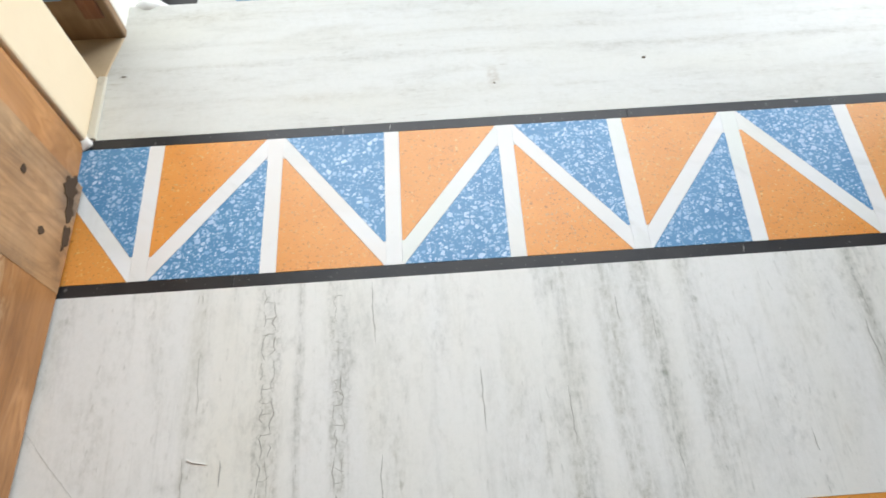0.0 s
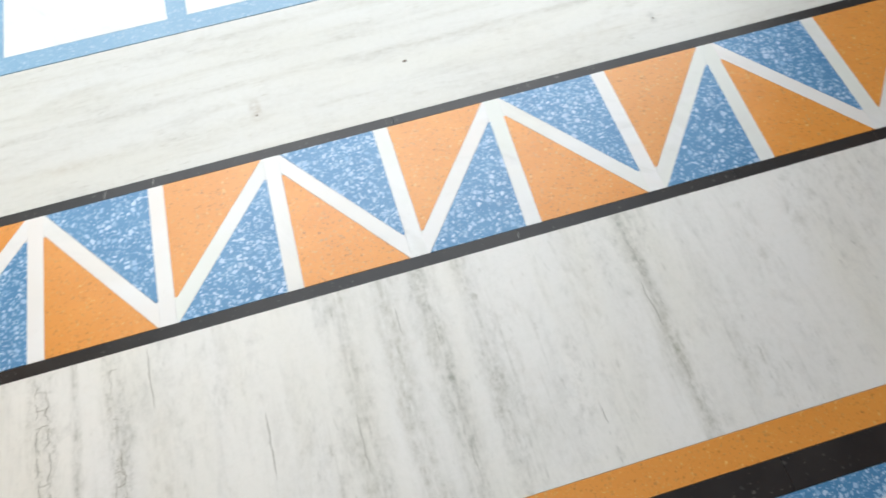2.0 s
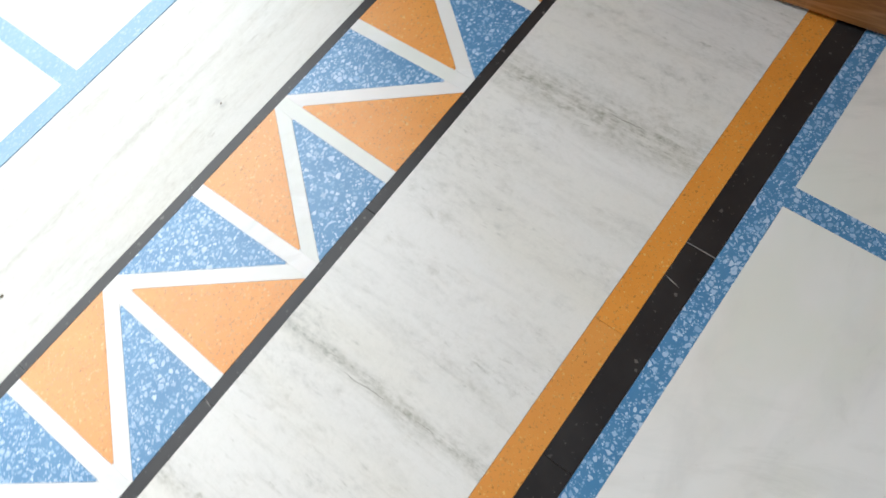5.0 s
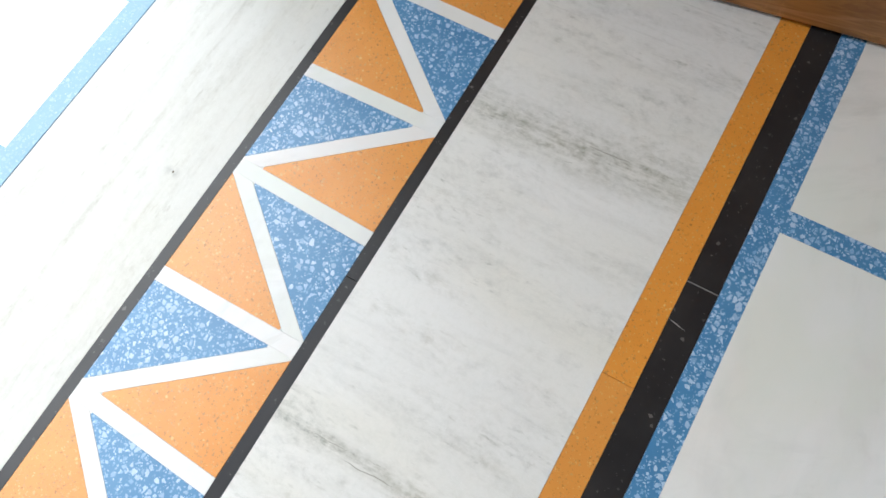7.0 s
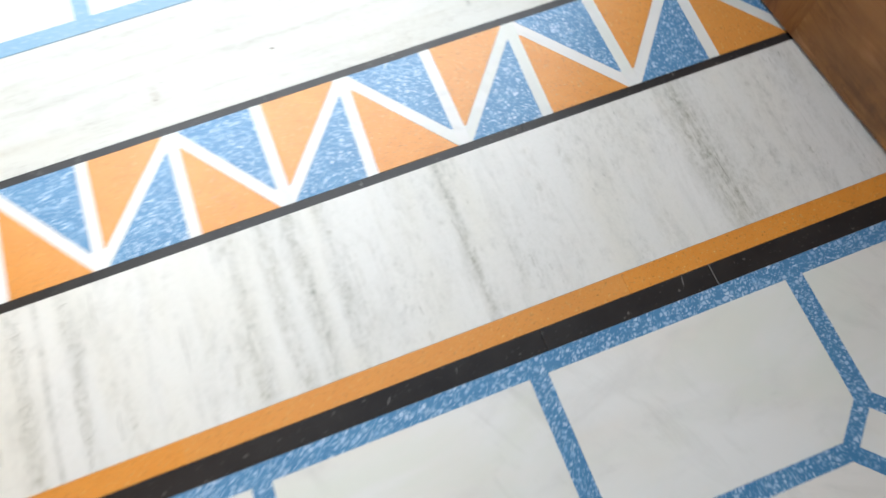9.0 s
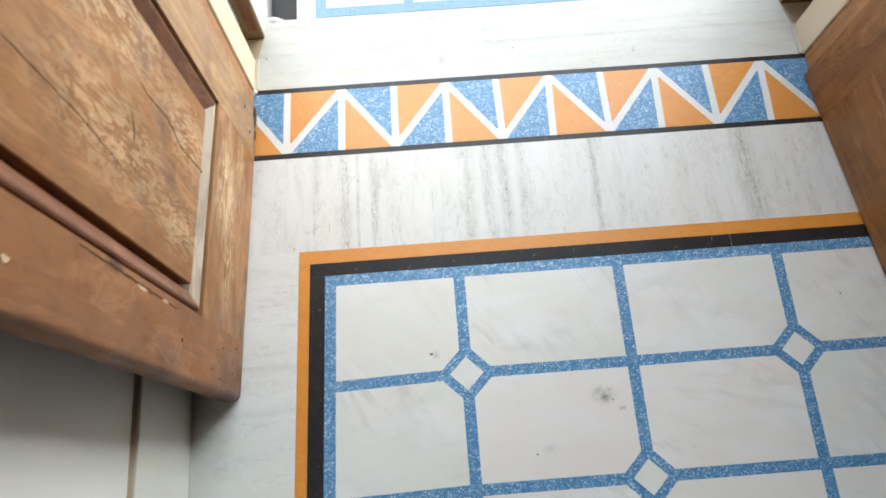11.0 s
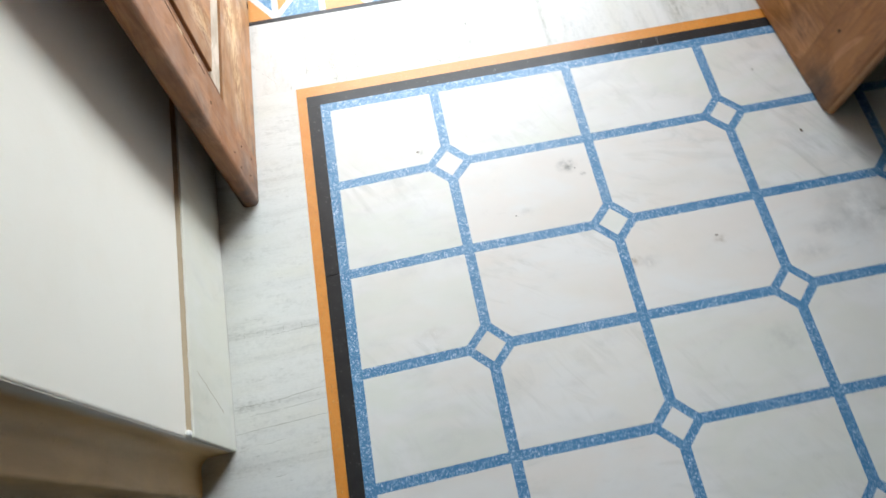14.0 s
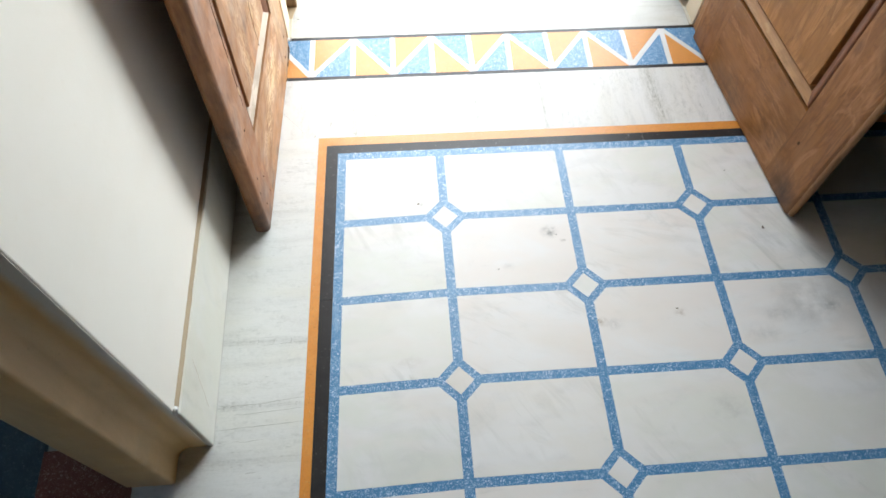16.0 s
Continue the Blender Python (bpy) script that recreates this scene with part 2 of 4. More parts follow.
def terrazzo(name, matrix, deep, chip, chip_dark, size, share, rough=0.34, lean_tone=None, spec=0.7):
    """Polished cement with stone chips of many sizes."""
    m, n, l, b = material(name, rough, spec)
    p = position(n, l, random_shift=11.0)
    c = mix(n, l, ramp(n, l, noise_tex(n, l, p, 30, 5), [(0.3, 0.0), (0.7, 1.0)]), matrix, deep)
    if lean_tone:
        info = n.new("ShaderNodeObjectInfo").outputs["Random"]
        c = mix(n, l, ramp(n, l, info, [(0.1, 0.0), (0.9, 0.6)]), c, lean_tone)
        pits = ramp(n, l, noise_tex(n, l, p, 330, 3, 0.6), [(0.62, 0.0), (0.70, 0.7)])
        c = mix(n, l, pits, c, tuple(v * 0.45 for v in matrix))
    for k, (sc, sh) in enumerate(((size, share), (size * 2.2, share * 0.75))):
        warp = n.new("ShaderNodeVectorMath")
        warp.operation = "MULTIPLY_ADD"
        nz = n.new("ShaderNodeTexNoise")
        l.new(p, nz.inputs["Vector"])
        nz.inputs["Scale"].default_value = sc * 1.3
        nz.inputs["Detail"].default_value = 2
        l.new(nz.outputs["Color"], warp.inputs[0])
        warp.inputs[1].default_value = (0.25 / sc,) * 3
        l.new(p, warp.inputs[2])
        vo = n.new("ShaderNodeTexVoronoi")
        vo.feature = "F1"
        vo.inputs["Scale"].default_value = sc
        l.new(warp.outputs[0], vo.inputs["Vector"])
        col = n.new("ShaderNodeSeparateColor")
        l.new(vo.outputs["Color"], col.inputs[0])
        # angular chips: the cell less a margin that differs from chip to chip
        rim_of = n.new("ShaderNodeTexVoronoi")
        rim_of.feature = "DISTANCE_TO_EDGE"
        rim_of.inputs["Scale"].default_value = sc
        l.new(warp.outputs[0], rim_of.inputs["Vector"])
        margin = ramp(n, l, col.outputs[0], [(1.0 - sh, 0.9), (1.0 - sh + 0.02, 0.30), (1.0, 0.075)])
        inside = n.new("ShaderNodeMath")
        inside.operation = "SUBTRACT"
        l.new(rim_of.outputs["Distance"], inside.inputs[0])
        l.new(margin, inside.inputs[1])
        mask = ramp(n, l, inside.outputs[0], [(0.0, 0.0), (0.035, 1.0)])
        tone = mix(n, l, col.outputs[1], chip_dark, chip)
        c = mix(n, l, math_node(n, l, "MULTIPLY", mask, ramp(n, l, col.outputs[2], [(0.0, 0.45), (0.6, 0.95)])), c, tone)
    l.new(c, b.inputs["Base Color"])
    l.new(ramp(n, l, noise_tex(n, l, p, 12, 1), [(0.2, rough - 0.02), (0.8, rough + 0.04)], "EASE"), b.inputs["Roughness"])
    bump(n, l, b, noise_tex(n, l, p, 400, 2), 0.05, 0.0003)
    return m


def wood(name, along, light, dark, rough=0.42, stains=(), grainy=1.0, figure=1.0, worn=()):
    m, n, l, b = material(name, rough, 0.45)
    sc = [26.0, 26.0, 26.0]
    sc[along] = 1.6
    p = position(n, l, tuple(sc))
    raw = position(n, l)
    grain = noise_tex(n, l, p, 1.6, 7, 0.62, 1.2)
    c = mix(n, l, ramp(n, l, grain, [(0.3, 0.0), (0.7, 1.0)]), dark, light)
    # broad wavering figure
    swirl_sc = [34.0, 34.0, 34.0]
    swirl_sc[along] = 6.0
    swirl = noise_tex(n, l, position(n, l, tuple(swirl_sc), (7, 3, 5)), 0.8, 3, 0.5, 2.5)
    c = mix(n, l, ramp(n, l, swirl, [(0.40, 0.0), (0.49, 0.55), (0.52, 0.1), (0.62, 0.0)]), c, tuple(v * 0.7 for v in dark))
    fine_sc = [150.0, 150.0, 150.0]
    fine_sc[along] = 5.0
    fine = noise_tex(n, l, position(n, l, tuple(fine_sc), (2, 5, 1)), 1.2, 5, 0.7, 0.6)
    c = mix(n, l, ramp(n, l, fine, [(0.40, 0.15 * grainy), (0.50, 0.0)]), c, tuple(v * 0.6 for v in dark))
    c = mix(n, l, ramp(n, l, fine, [(0.60 - 0.02 * grainy, 0.0), (0.74 - 0.02 * grainy, 0.2 * grainy)]), c, tuple(min(v * 1.25 + 0.02, 0.7) for v in light))
    cloudy_sc = [9.0, 9.0, 9.0]
    cloudy_sc[along] = 2.5
    cloudy = ramp(n, l, noise_tex(n, l, position(n, l, tuple(cloudy_sc), (5, 2, 8)), 1.0, 4, 0.6, 0.8), [(0.35, 0.0), (0.68, 0.7)], "EASE")
    c = mix(n, l, cloudy, c, tuple(0.55 * a + 0.45 * b for a, b in zip(light, dark)))
    # pale flames
    flame_sc = [15.0, 15.0, 15.0]
    flame_sc[along] = 3.5
    flame = noise_tex(n, l, position(n, l, tuple(flame_sc), (1, 6, 9)), 0.8, 4, 0.5, 2.2)
    c = mix(n, l, ramp(n, l, flame, [(0.54, 0.0), (0.60, min(0.38 * figure, 0.9)), (0.63, 0.08 * figure), (0.68, min(0.32 * figure, 0.9)), (0.76, 0.1)]), c, tuple(min(v * 1.3 + 0.06, 0.74) for v in light))
    blot = ramp(n, l, noise_tex(n, l, raw, 9, 4, 0.6, 0.8), [(0.48, 0.0), (0.78, 0.6)])
    c = mix(n, l, blot, c, tuple(v * 0.55 for v in dark))
    pale = ramp(n, l, noise_tex(n, l, position(n, l, (30, 30, 8), (4, 9, 2)), 1.0, 5, 0.7, 1.5), [(0.63, 0.0), (0.80, 0.4)])
    c = mix(n, l, pale, c, tuple(min(v * 1.4 + 0.04, 0.72) for v in light))
    vo = n.new("ShaderNodeTexVoronoi")
    vo.inputs["Scale"].default_value = 6.5
    l.new(position(n, l, (1, 1, 0.55), (0.3, 0.1, 0.2)), vo.inputs["Vector"])
    knot = ramp(n, l, vo.outputs["Distance"], [(0.03, 0.85), (0.1, 0.0)])
    c = mix(n, l, knot, c, (0.05, 0.028, 0.015))
    # bare pale places where the finish has gone, each with a place of its own and drawn along the grain
    for x, y, z, r, much in worn:
        sc3 = [1 / r] * 3
        sc3[along] = 0.4 / r
        far = [-v * k for v, k in zip((x, y, z), sc3)]
        ln = n.new("ShaderNodeVectorMath")
        ln.operation = "LENGTH"
        l.new(position(n, l, tuple(sc3), tuple(far)), ln.inputs[0])
        near = ramp(n, l, ln.outputs["Value"], [(0.0, 1.0), (1.0, 0.0)], "EASE")
        bare_sc = [80.0, 80.0, 80.0]
        bare_sc[along] = 22.0
        bare = ramp(n, l, noise_tex(n, l, position(n, l, tuple(bare_sc), (x * 9, z * 7, 3)), 1.0, 4, 0.55, 1.8), [(0.47, 0.0), (0.56, much), (0.66, much * 0.5)])
        c = mix(n, l, math_node(n, l, "MULTIPLY", near, bare), c, (0.78, 0.58, 0.33))
    # dark stains with a place of their own
    for x, y, z, r, much in stains:
        ln = n.new("ShaderNodeVectorMath")
        ln.operation = "LENGTH"
        l.new(position(n, l, (1 / r,) * 3, (-x / r, -y / r, -z / r)), ln.inputs[0])
        near = ramp(n, l, ln.outputs["Value"], [(0.0, 1.0), (1.0, 0.0)], "EASE")
        spots = ramp(n, l, noise_tex(n, l, raw, 1.6 / r, 6, 0.65), [(0.28, 0.0), (0.54, much)])
        c = mix(n, l, math_node(n, l, "MULTIPLY", near, spots), c, (0.045, 0.033, 0.026))
    l.new(c, b.inputs["Base Color"])
    l.new(ramp(n, l, noise_tex(n, l, raw, 18, 5), [(0.3, rough - 0.1), (0.7, rough + 0.18)]), b.inputs["Roughness"])
    bump(n, l, b, grain, 0.25, 0.0012)
    return m


def paint(name, colour, dirt, rough=0.55, amount=0.5, relief=0.15, spec=0.4):
    m, n, l, b = material(name, rough, spec)
    p = position(n, l)
    broad = ramp(n, l, noise_tex(n, l, p, 5, 4, 0.6, 0.5), [(0.45, 0.0), (0.8, amount)])
    spots = ramp(n, l, noise_tex(n, l, p, 45, 5, 0.7), [(0.62, 0.0), (0.75, amount * 0.8)])
    c = mix(n, l, broad, colour, dirt)
    c = mix(n, l, spots, c, dirt)
    l.new(c, b.inputs["Base Color"])
    bump(n, l, b, noise_tex(n, l, p, 120, 5, 0.6), relief, 0.001)
    return m


def two_tone_reveal(name, colour, dirt, under, rough=0.42):
    """Gloss paint that turns to a second colour at a ragged, slanting line short of the wall's corner."""
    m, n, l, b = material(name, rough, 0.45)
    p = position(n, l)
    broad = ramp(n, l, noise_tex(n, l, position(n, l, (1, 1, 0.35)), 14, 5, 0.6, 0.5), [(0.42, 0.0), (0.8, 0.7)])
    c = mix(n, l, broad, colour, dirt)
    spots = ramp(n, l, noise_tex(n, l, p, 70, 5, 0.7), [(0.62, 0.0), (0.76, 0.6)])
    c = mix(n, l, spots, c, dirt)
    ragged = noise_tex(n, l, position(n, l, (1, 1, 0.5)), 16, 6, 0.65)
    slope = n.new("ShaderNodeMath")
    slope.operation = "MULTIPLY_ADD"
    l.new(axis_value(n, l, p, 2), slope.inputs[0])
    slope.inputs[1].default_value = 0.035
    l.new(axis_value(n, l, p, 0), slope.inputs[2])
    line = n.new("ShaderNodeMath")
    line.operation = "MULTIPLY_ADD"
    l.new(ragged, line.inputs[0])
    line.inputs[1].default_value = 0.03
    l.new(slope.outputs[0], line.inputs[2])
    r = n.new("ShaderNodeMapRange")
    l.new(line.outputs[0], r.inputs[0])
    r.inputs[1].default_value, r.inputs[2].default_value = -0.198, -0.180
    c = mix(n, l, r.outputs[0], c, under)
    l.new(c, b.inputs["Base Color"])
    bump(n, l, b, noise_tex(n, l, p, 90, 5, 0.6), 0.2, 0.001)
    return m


# ---- materials ----
GREY, BROWN = (0.30, 0.30, 0.28), (0.34, 0.27, 0.19)
slab_marble = streak_marble(
    "streaked marble", 1,
    [(0.032, 0.004, 0.7), (0.092, 0.012, 0.4), (0.117, 0.0035, 0.8), (0.150, 0.010, 0.4), (0.338, 0.018, 0.6),
     (0.378, 0.016, 0.7), (0.412, 0.014, 0.8), (0.447, 0.013, 0.7), (0.594, 0.010, 0.9),
     (0.902, 0.030, 0.85)],
    -0.2, 1.2, (0.745, 0.74, 0.712), (0.31, 0.315, 0.275), fine=0.45, chains=((0.092, 0.0125), (0.150, 0.009)))
sill_marble = streak_marble(
    "pale marble", 0, [(0.40, 0.008, 0.25), (0.447, 0.006, 0.5), (0.475, 0.006, 0.35), (0.515, 0.008, 0.3)],
    0.33, 0.56, (0.63, 0.625, 0.585), (0.36, 0.34, 0.285), fine=0.55, blotch=0.3,
    marks=[(0.305, 0.412, 0.009, 0.02, 0.8, BROWN), (0.716, 0.403, 0.008, 0.012, 0.8, GREY), (0.12, 0.40, 0.03, 0.01, 0.3, BROWN)])
edge_marble = streak_marble(
    "grey streaked marble", 0,
    [(-0.22, 0.008, 0.5), (-0.30, 0.01, 0.3), (-0.552, 0.012, 0.55), (-0.60, 0.008, 0.25), (-0.692, 0.010, 0.5),
     (-0.80, 0.015, 0.5), (-1.0, 0.02, 0.6)],
    -1.3, 0.1, (0.76, 0.765, 0.735), (0.34, 0.345, 0.32), wobble=0.008, steady=0.3, fine=0.26)
strip_marble = tile_marble("white strip marble", (0.76, 0.765, 0.76), (0.74, 0.72, 0.67), (0.58, 0.58, 0.56))
vein_dark = paint("dark vein in the marble", (0.31, 0.305, 0.26), (0.50, 0.49, 0.44), 0.4, 0.9, 0.02)
reveal_paint = two_tone_reveal("tan reveal paint", (0.78, 0.55, 0.27), (0.54, 0.36, 0.16), (0.78, 0.76, 0.69))
cream_marble = tile_marble("creamy white marble", (0.79, 0.79, 0.77), (0.76, 0.725, 0.66), (0.57, 0.575, 0.55), [
    (0.548, -0.312, 0.030, 0.024, 1.0, GREY), (0.550, -0.317, 0.012, 0.011, 1.0, (0.22, 0.22, 0.20)), (0.577, -0.338, 0.010, 0.007, 1.0, (0.24, 0.22, 0.19)), (0.628, -0.552, 0.022, 0.016, 0.7, BROWN), (0.655, -0.56, 0.03, 0.02, 0.4, GREY),
    (1.12, -0.53, 0.13, 0.10, 0.62, GREY), (1.16, -0.545, 0.03, 0.02, 0.7, GREY), (1.03, -0.555, 0.05, 0.03, 0.45, GREY), (0.98, -0.60, 0.06, 0.04, 0.3, GREY), (0.81, -0.54, 0.02, 0.015, 0.5, BROWN), (0.25, -0.218, 0.012, 0.012, 0.6, GREY),
    (0.20, -0.62, 0.05, 0.02, 0.3, BROWN), (0.86, -0.76, 0.06, 0.05, 0.3, GREY), (0.44, -0.40, 0.02, 0.012, 0.4, GREY)])
blue_terrazzo = terrazzo("blue terrazzo", (0.056, 0.205, 0.405), (0.078, 0.243, 0.445), (0.55, 0.67, 0.80), (0.22, 0.40, 0.62), 205, 0.76)
# Porch lines: the sky's glare is put into a paler blue.
glare_terrazzo = terrazzo("blue terrazzo paled by glare", (0.20, 0.36, 0.51), (0.23, 0.39, 0.53), (0.36, 0.50, 0.61), (0.24, 0.40, 0.53), 215, 0.6, spec=0.4)
orange_terrazzo = terrazzo("orange terrazzo", (0.68, 0.255, 0.028), (0.74, 0.30, 0.042), (0.75, 0.47, 0.16), (0.40, 0.14, 0.02), 450, 0.26, lean_tone=(0.66, 0.285, 0.06))
black_stone = terrazzo("black inlay", (0.018, 0.017, 0.018), (0.03, 0.028, 0.028), (0.14, 0.13, 0.12), (0.05, 0.05, 0.05), 330, 0.06, 0.30, spec=0.35)
bedding = paint("white cement", (0.62, 0.61, 0.58), (0.4, 0.38, 0.33), 0.8)
plaster = paint("cream plaster", (0.86, 0.835, 0.765), (0.78, 0.735, 0.63), 0.5, 0.35)
jamb_paint = paint("warm cream paint", (0.80, 0.66, 0.46), (0.64, 0.50, 0.32), 0.5, 0.4)
tan_paint = paint("tan gloss paint", (0.84, 0.65, 0.37), (0.62, 0.45, 0.22), 0.35, 0.5)
plinth_stone = paint("rough mortar", (0.62, 0.58, 0.48), (0.40, 0.35, 0.26), 0.8, 0.7, 0.5)
tan_fill = paint("tan fill", (0.54, 0.42, 0.27), (0.34, 0.23, 0.12), 0.8, 0.8, 0.5)
grime = paint("brown grime", (0.47, 0.38, 0.26), (0.28, 0.2, 0.12), 0.8, 0.6)
skirt_marble = tile_marble("skirting marble", (0.75, 0.75, 0.70), (0.70, 0.67, 0.56), (0.5, 0.52, 0.47))
wood_up = wood("brown wood upright grain", 2, (0.40, 0.172, 0.056), (0.22, 0.084, 0.027), stains=((-0.125, -0.27, 0.03, 0.12, 0.9), (-0.10, -0.24, 0.10, 0.07, 0.5), (-0.12, -0.27, 0.34, 0.08, 0.5)))
wood_flat = wood("brown wood level grain", 1, (0.45, 0.205, 0.068), (0.22, 0.085, 0.027))
wood_panel = wood("panel wood", 2, (0.41, 0.187, 0.054), (0.25, 0.10, 0.027), figure=1.2, worn=((-0.092, 0.085, 0.33, 0.08, 0.6), (-0.098, -0.06, 0.33, 0.07, 0.5), (-0.09, 0.13, 0.60, 0.12, 0.6), (-0.098, -0.02, 0.55, 0.10, 0.5)),
    stains=((-0.09, 0.06, 0.42, 0.05, 0.6), (-0.094, 0.0, 0.38, 0.04, 0.5), (-0.09, 0.11, 0.50, 0.04, 0.5)))
# Level mouldings: worn, and paled for the light they catch.
wood_worn_lit = wood("worn moulding wood, lit tone", 1, (0.52, 0.43, 0.34), (0.38, 0.29, 0.20))
wood_post = wood("tan post wood", 2, (0.36, 0.23, 0.12), (0.17, 0.095, 0.045))
wood_faded = wood("faded wood", 2, (0.56, 0.335, 0.16), (0.34, 0.183, 0.082), grainy=2.4, stains=((-0.085, 0.285, 0.01, 0.04, 0.7), (-0.085, 0.23, 0.005, 0.04, 0.65), (-0.085, 0.30, 0.02, 0.02, 0.8), (-0.086, 0.20, 0.06, 0.05, 0.4), (-0.085, 0.30, 0.10, 0.05, 0.4)))
wood_rail = wood("worn rail wood", 1, (0.42, 0.20, 0.067), (0.25, 0.107, 0.034), figure=1.2, worn=((-0.09, 0.09, 0.17, 0.06, 0.95), (-0.092, 0.05, 0.14, 0.05, 0.9), (-0.098, -0.06, 0.12, 0.05, 0.8), (-0.09, 0.15, 0.09, 0.04, 0.6)),
    stains=((-0.1, -0.15, 0.03, 0.05, 0.6), (-0.1, -0.05, 0.01, 0.04, 0.6)))
wood_dark = wood("dark brown wood upright grain", 2, (0.40, 0.175, 0.048), (0.20, 0.079, 0.021), stains=((1.135, -0.25, 0.03, 0.09, 0.8), (1.12, -0.14, 0.10, 0.06, 0.6)))
wood_dark_flat = wood("dark brown wood level grain", 1, (0.43, 0.193, 0.054), (0.22, 0.09, 0.024), stains=((1.10, -0.12, 0.09, 0.07, 0.55), (1.08, 0.08, 0.03, 0.08, 0.5)))
wood_dark_panel = wood("dark panel wood", 2, (0.49, 0.23, 0.06), (0.28, 0.12, 0.031))
# Same for the other leaf: wear plus caught light in the tone.
wood_dark_worn_lit = wood("dark worn moulding wood, lit tone", 1, (0.62, 0.38, 0.19), (0.42, 0.22, 0.095))
wood_bead = wood("worn bead wood", 2, (0.46, 0.24, 0.095), (0.27, 0.125, 0.042))
wood_frame = wood("orange brown frame wood", 2, (0.50, 0.24, 0.075), (0.30, 0.125, 0.036))
# Dark wood for the battens, and for upright mouldings with shade in the colour.
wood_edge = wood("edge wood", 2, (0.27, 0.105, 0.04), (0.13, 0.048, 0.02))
dark_cement = paint("dark cement", (0.06, 0.056, 0.052), (0.03, 0.028, 0.025), 0.6, 0.8, 0.4)
red_granite = terrazzo("dark red granite", (0.17, 0.045, 0.03), (0.22, 0.07, 0.045), (0.5, 0.36, 0.3), (0.25, 0.1, 0.07), 240, 0.5)
teal_granite = terrazzo("dark teal granite", (0.03, 0.07, 0.095), (0.045, 0.10, 0.13), (0.16, 0.22, 0.24), (0.05, 0.09, 0.11), 240, 0.4)
iron = material("dark iron", 0.5, 0.5, 0.9)[0]
iron.node_tree.nodes["Principled BSDF"].inputs["Base Color"].default_value = (0.09, 0.05, 0.035, 1)
blue_paint = paint("pale blue paint", (0.30, 0.47, 0.62), (0.42, 0.5, 0.55), 0.4)
dirt = paint("dirt", (0.17, 0.14, 0.10), (0.08, 0.06, 0.045), 0.95, 0.8, spec=0.08)
knot_dark = paint("dark knot", (0.085, 0.058, 0.04), (0.05, 0.033, 0.022), 0.95, 0.6, spec=0.05)
bare_wood = paint("bare splintered wood", (0.70, 0.52, 0.32), (0.50, 0.33, 0.17), 0.8, 0.6, 0.4)
lime = paint("white mortar", (0.78, 0.77, 0.74), (0.6, 0.58, 0.53), 0.7, 0.5, 0.4)
scrape = paint("scraped stone", (0.25, 0.24, 0.23), (0.12, 0.12, 0.11), 0.7)
earth = paint("pale outdoor paving", (0.55, 0.52, 0.46), (0.4, 0.36, 0.3), 0.85, 0.6)
# Dark paint for unseen walls and ceiling, added to cut bounced light.
low_bounce_paint = paint("dark low-bounce paint", (0.11, 0.10, 0.085), (0.08, 0.07, 0.06), 0.7, 0.3)


# ---- mesh helpers ----
def mesh_object(name, bm, mat, parent=None, label="", smooth=False):
    me = bpy.data.meshes.new(name)
    bmesh.ops.recalc_face_normals(bm, faces=bm.faces)
    bm.to_mesh(me)
    bm.free()
    me.materials.append(mat)
    if smooth:
        me.polygons.foreach_set("use_smooth", [True] * len(me.polygons))
    ob = new(name, me)
    if parent:
        ob.parent = parent
    if label:
        ob["label"] = label
    return ob


part = mesh_object


def clip(poly, a, b, c):
    """The part of a convex outline where a*x + b*y <= c."""
    out = []
    for (x0, y0), (x1, y1) in zip(poly, poly[1:] + poly[:1]):
        d0, d1 = a * x0 + b * y0 - c, a * x1 + b * y1 - c
        if d0 <= 0:
            out.append((x0, y0))
        if (d0 < 0 < d1) or (d1 < 0 < d0):
            k = d0 / (d0 - d1)
            out.append((x0 + k * (x1 - x0), y0 + k * (y1 - y0)))
    return out


def box2(x0, y0, x1, y1):
    return [(x0, y0), (x1, y0), (x1, y1), (x0, y1)]


def prism(bm, poly, z0, z1, ease=0.0):
    """An upright prism over an outline; ease chamfers its top edge."""
    pts = [Vector((x, y)) for i, (x, y) in enumerate(poly)
           if (Vector((x, y)) - Vector(poly[i - 1])).length > 1e-6]
    if len(pts) < 3:
        return
    mid = sum(pts, Vector((0, 0))) / len(pts)
    rings = [(z0, 0.0), (z1 - ease, 0.0)] + ([(z1, ease)] if ease else [])
    loops = []
    for z, back in rings:
        loops.append([bm.verts.new((*(p + (mid - p).normalized() * back * 1.4), z)) for p in pts])
    for lo, hi in zip(loops, loops[1:]):
        for i in range(len(pts)):
            j = (i + 1) % len(pts)
            bm.faces.new((lo[i], lo[j], hi[j], hi[i]))
    bm.faces.new(loops[-1])
    bm.faces.new(list(reversed(loops[0])))


def block(bm, x0, y0, z0, x1, y1, z1, round_by=0.0, segments=2):
    r = bmesh.ops.create_cube(bm, size=1.0, matrix=Matrix.Translation(((x0 + x1) / 2, (y0 + y1) / 2, (z0 + z1) / 2)) @ Matrix.Diagonal((abs(x1 - x0), abs(y1 - y0), abs(z1 - z0), 1)))
    if round_by:
        edges = list({e for v in r["verts"] for e in v.link_edges})
        bmesh.ops.bevel(bm, geom=edges, offset=round_by, segments=segments, affect="EDGES", profile=0.5)


def solid(name, mat, x0, y0, z0, x1, y1, z1, round_by=0.0, parent=None, label=""):
    bm = bmesh.new()
    block(bm, x0, y0, z0, x1, y1, z1, round_by)
    return mesh_object(name, bm, mat, parent, label)


GAP = 0.00012
DEEP = -0.014


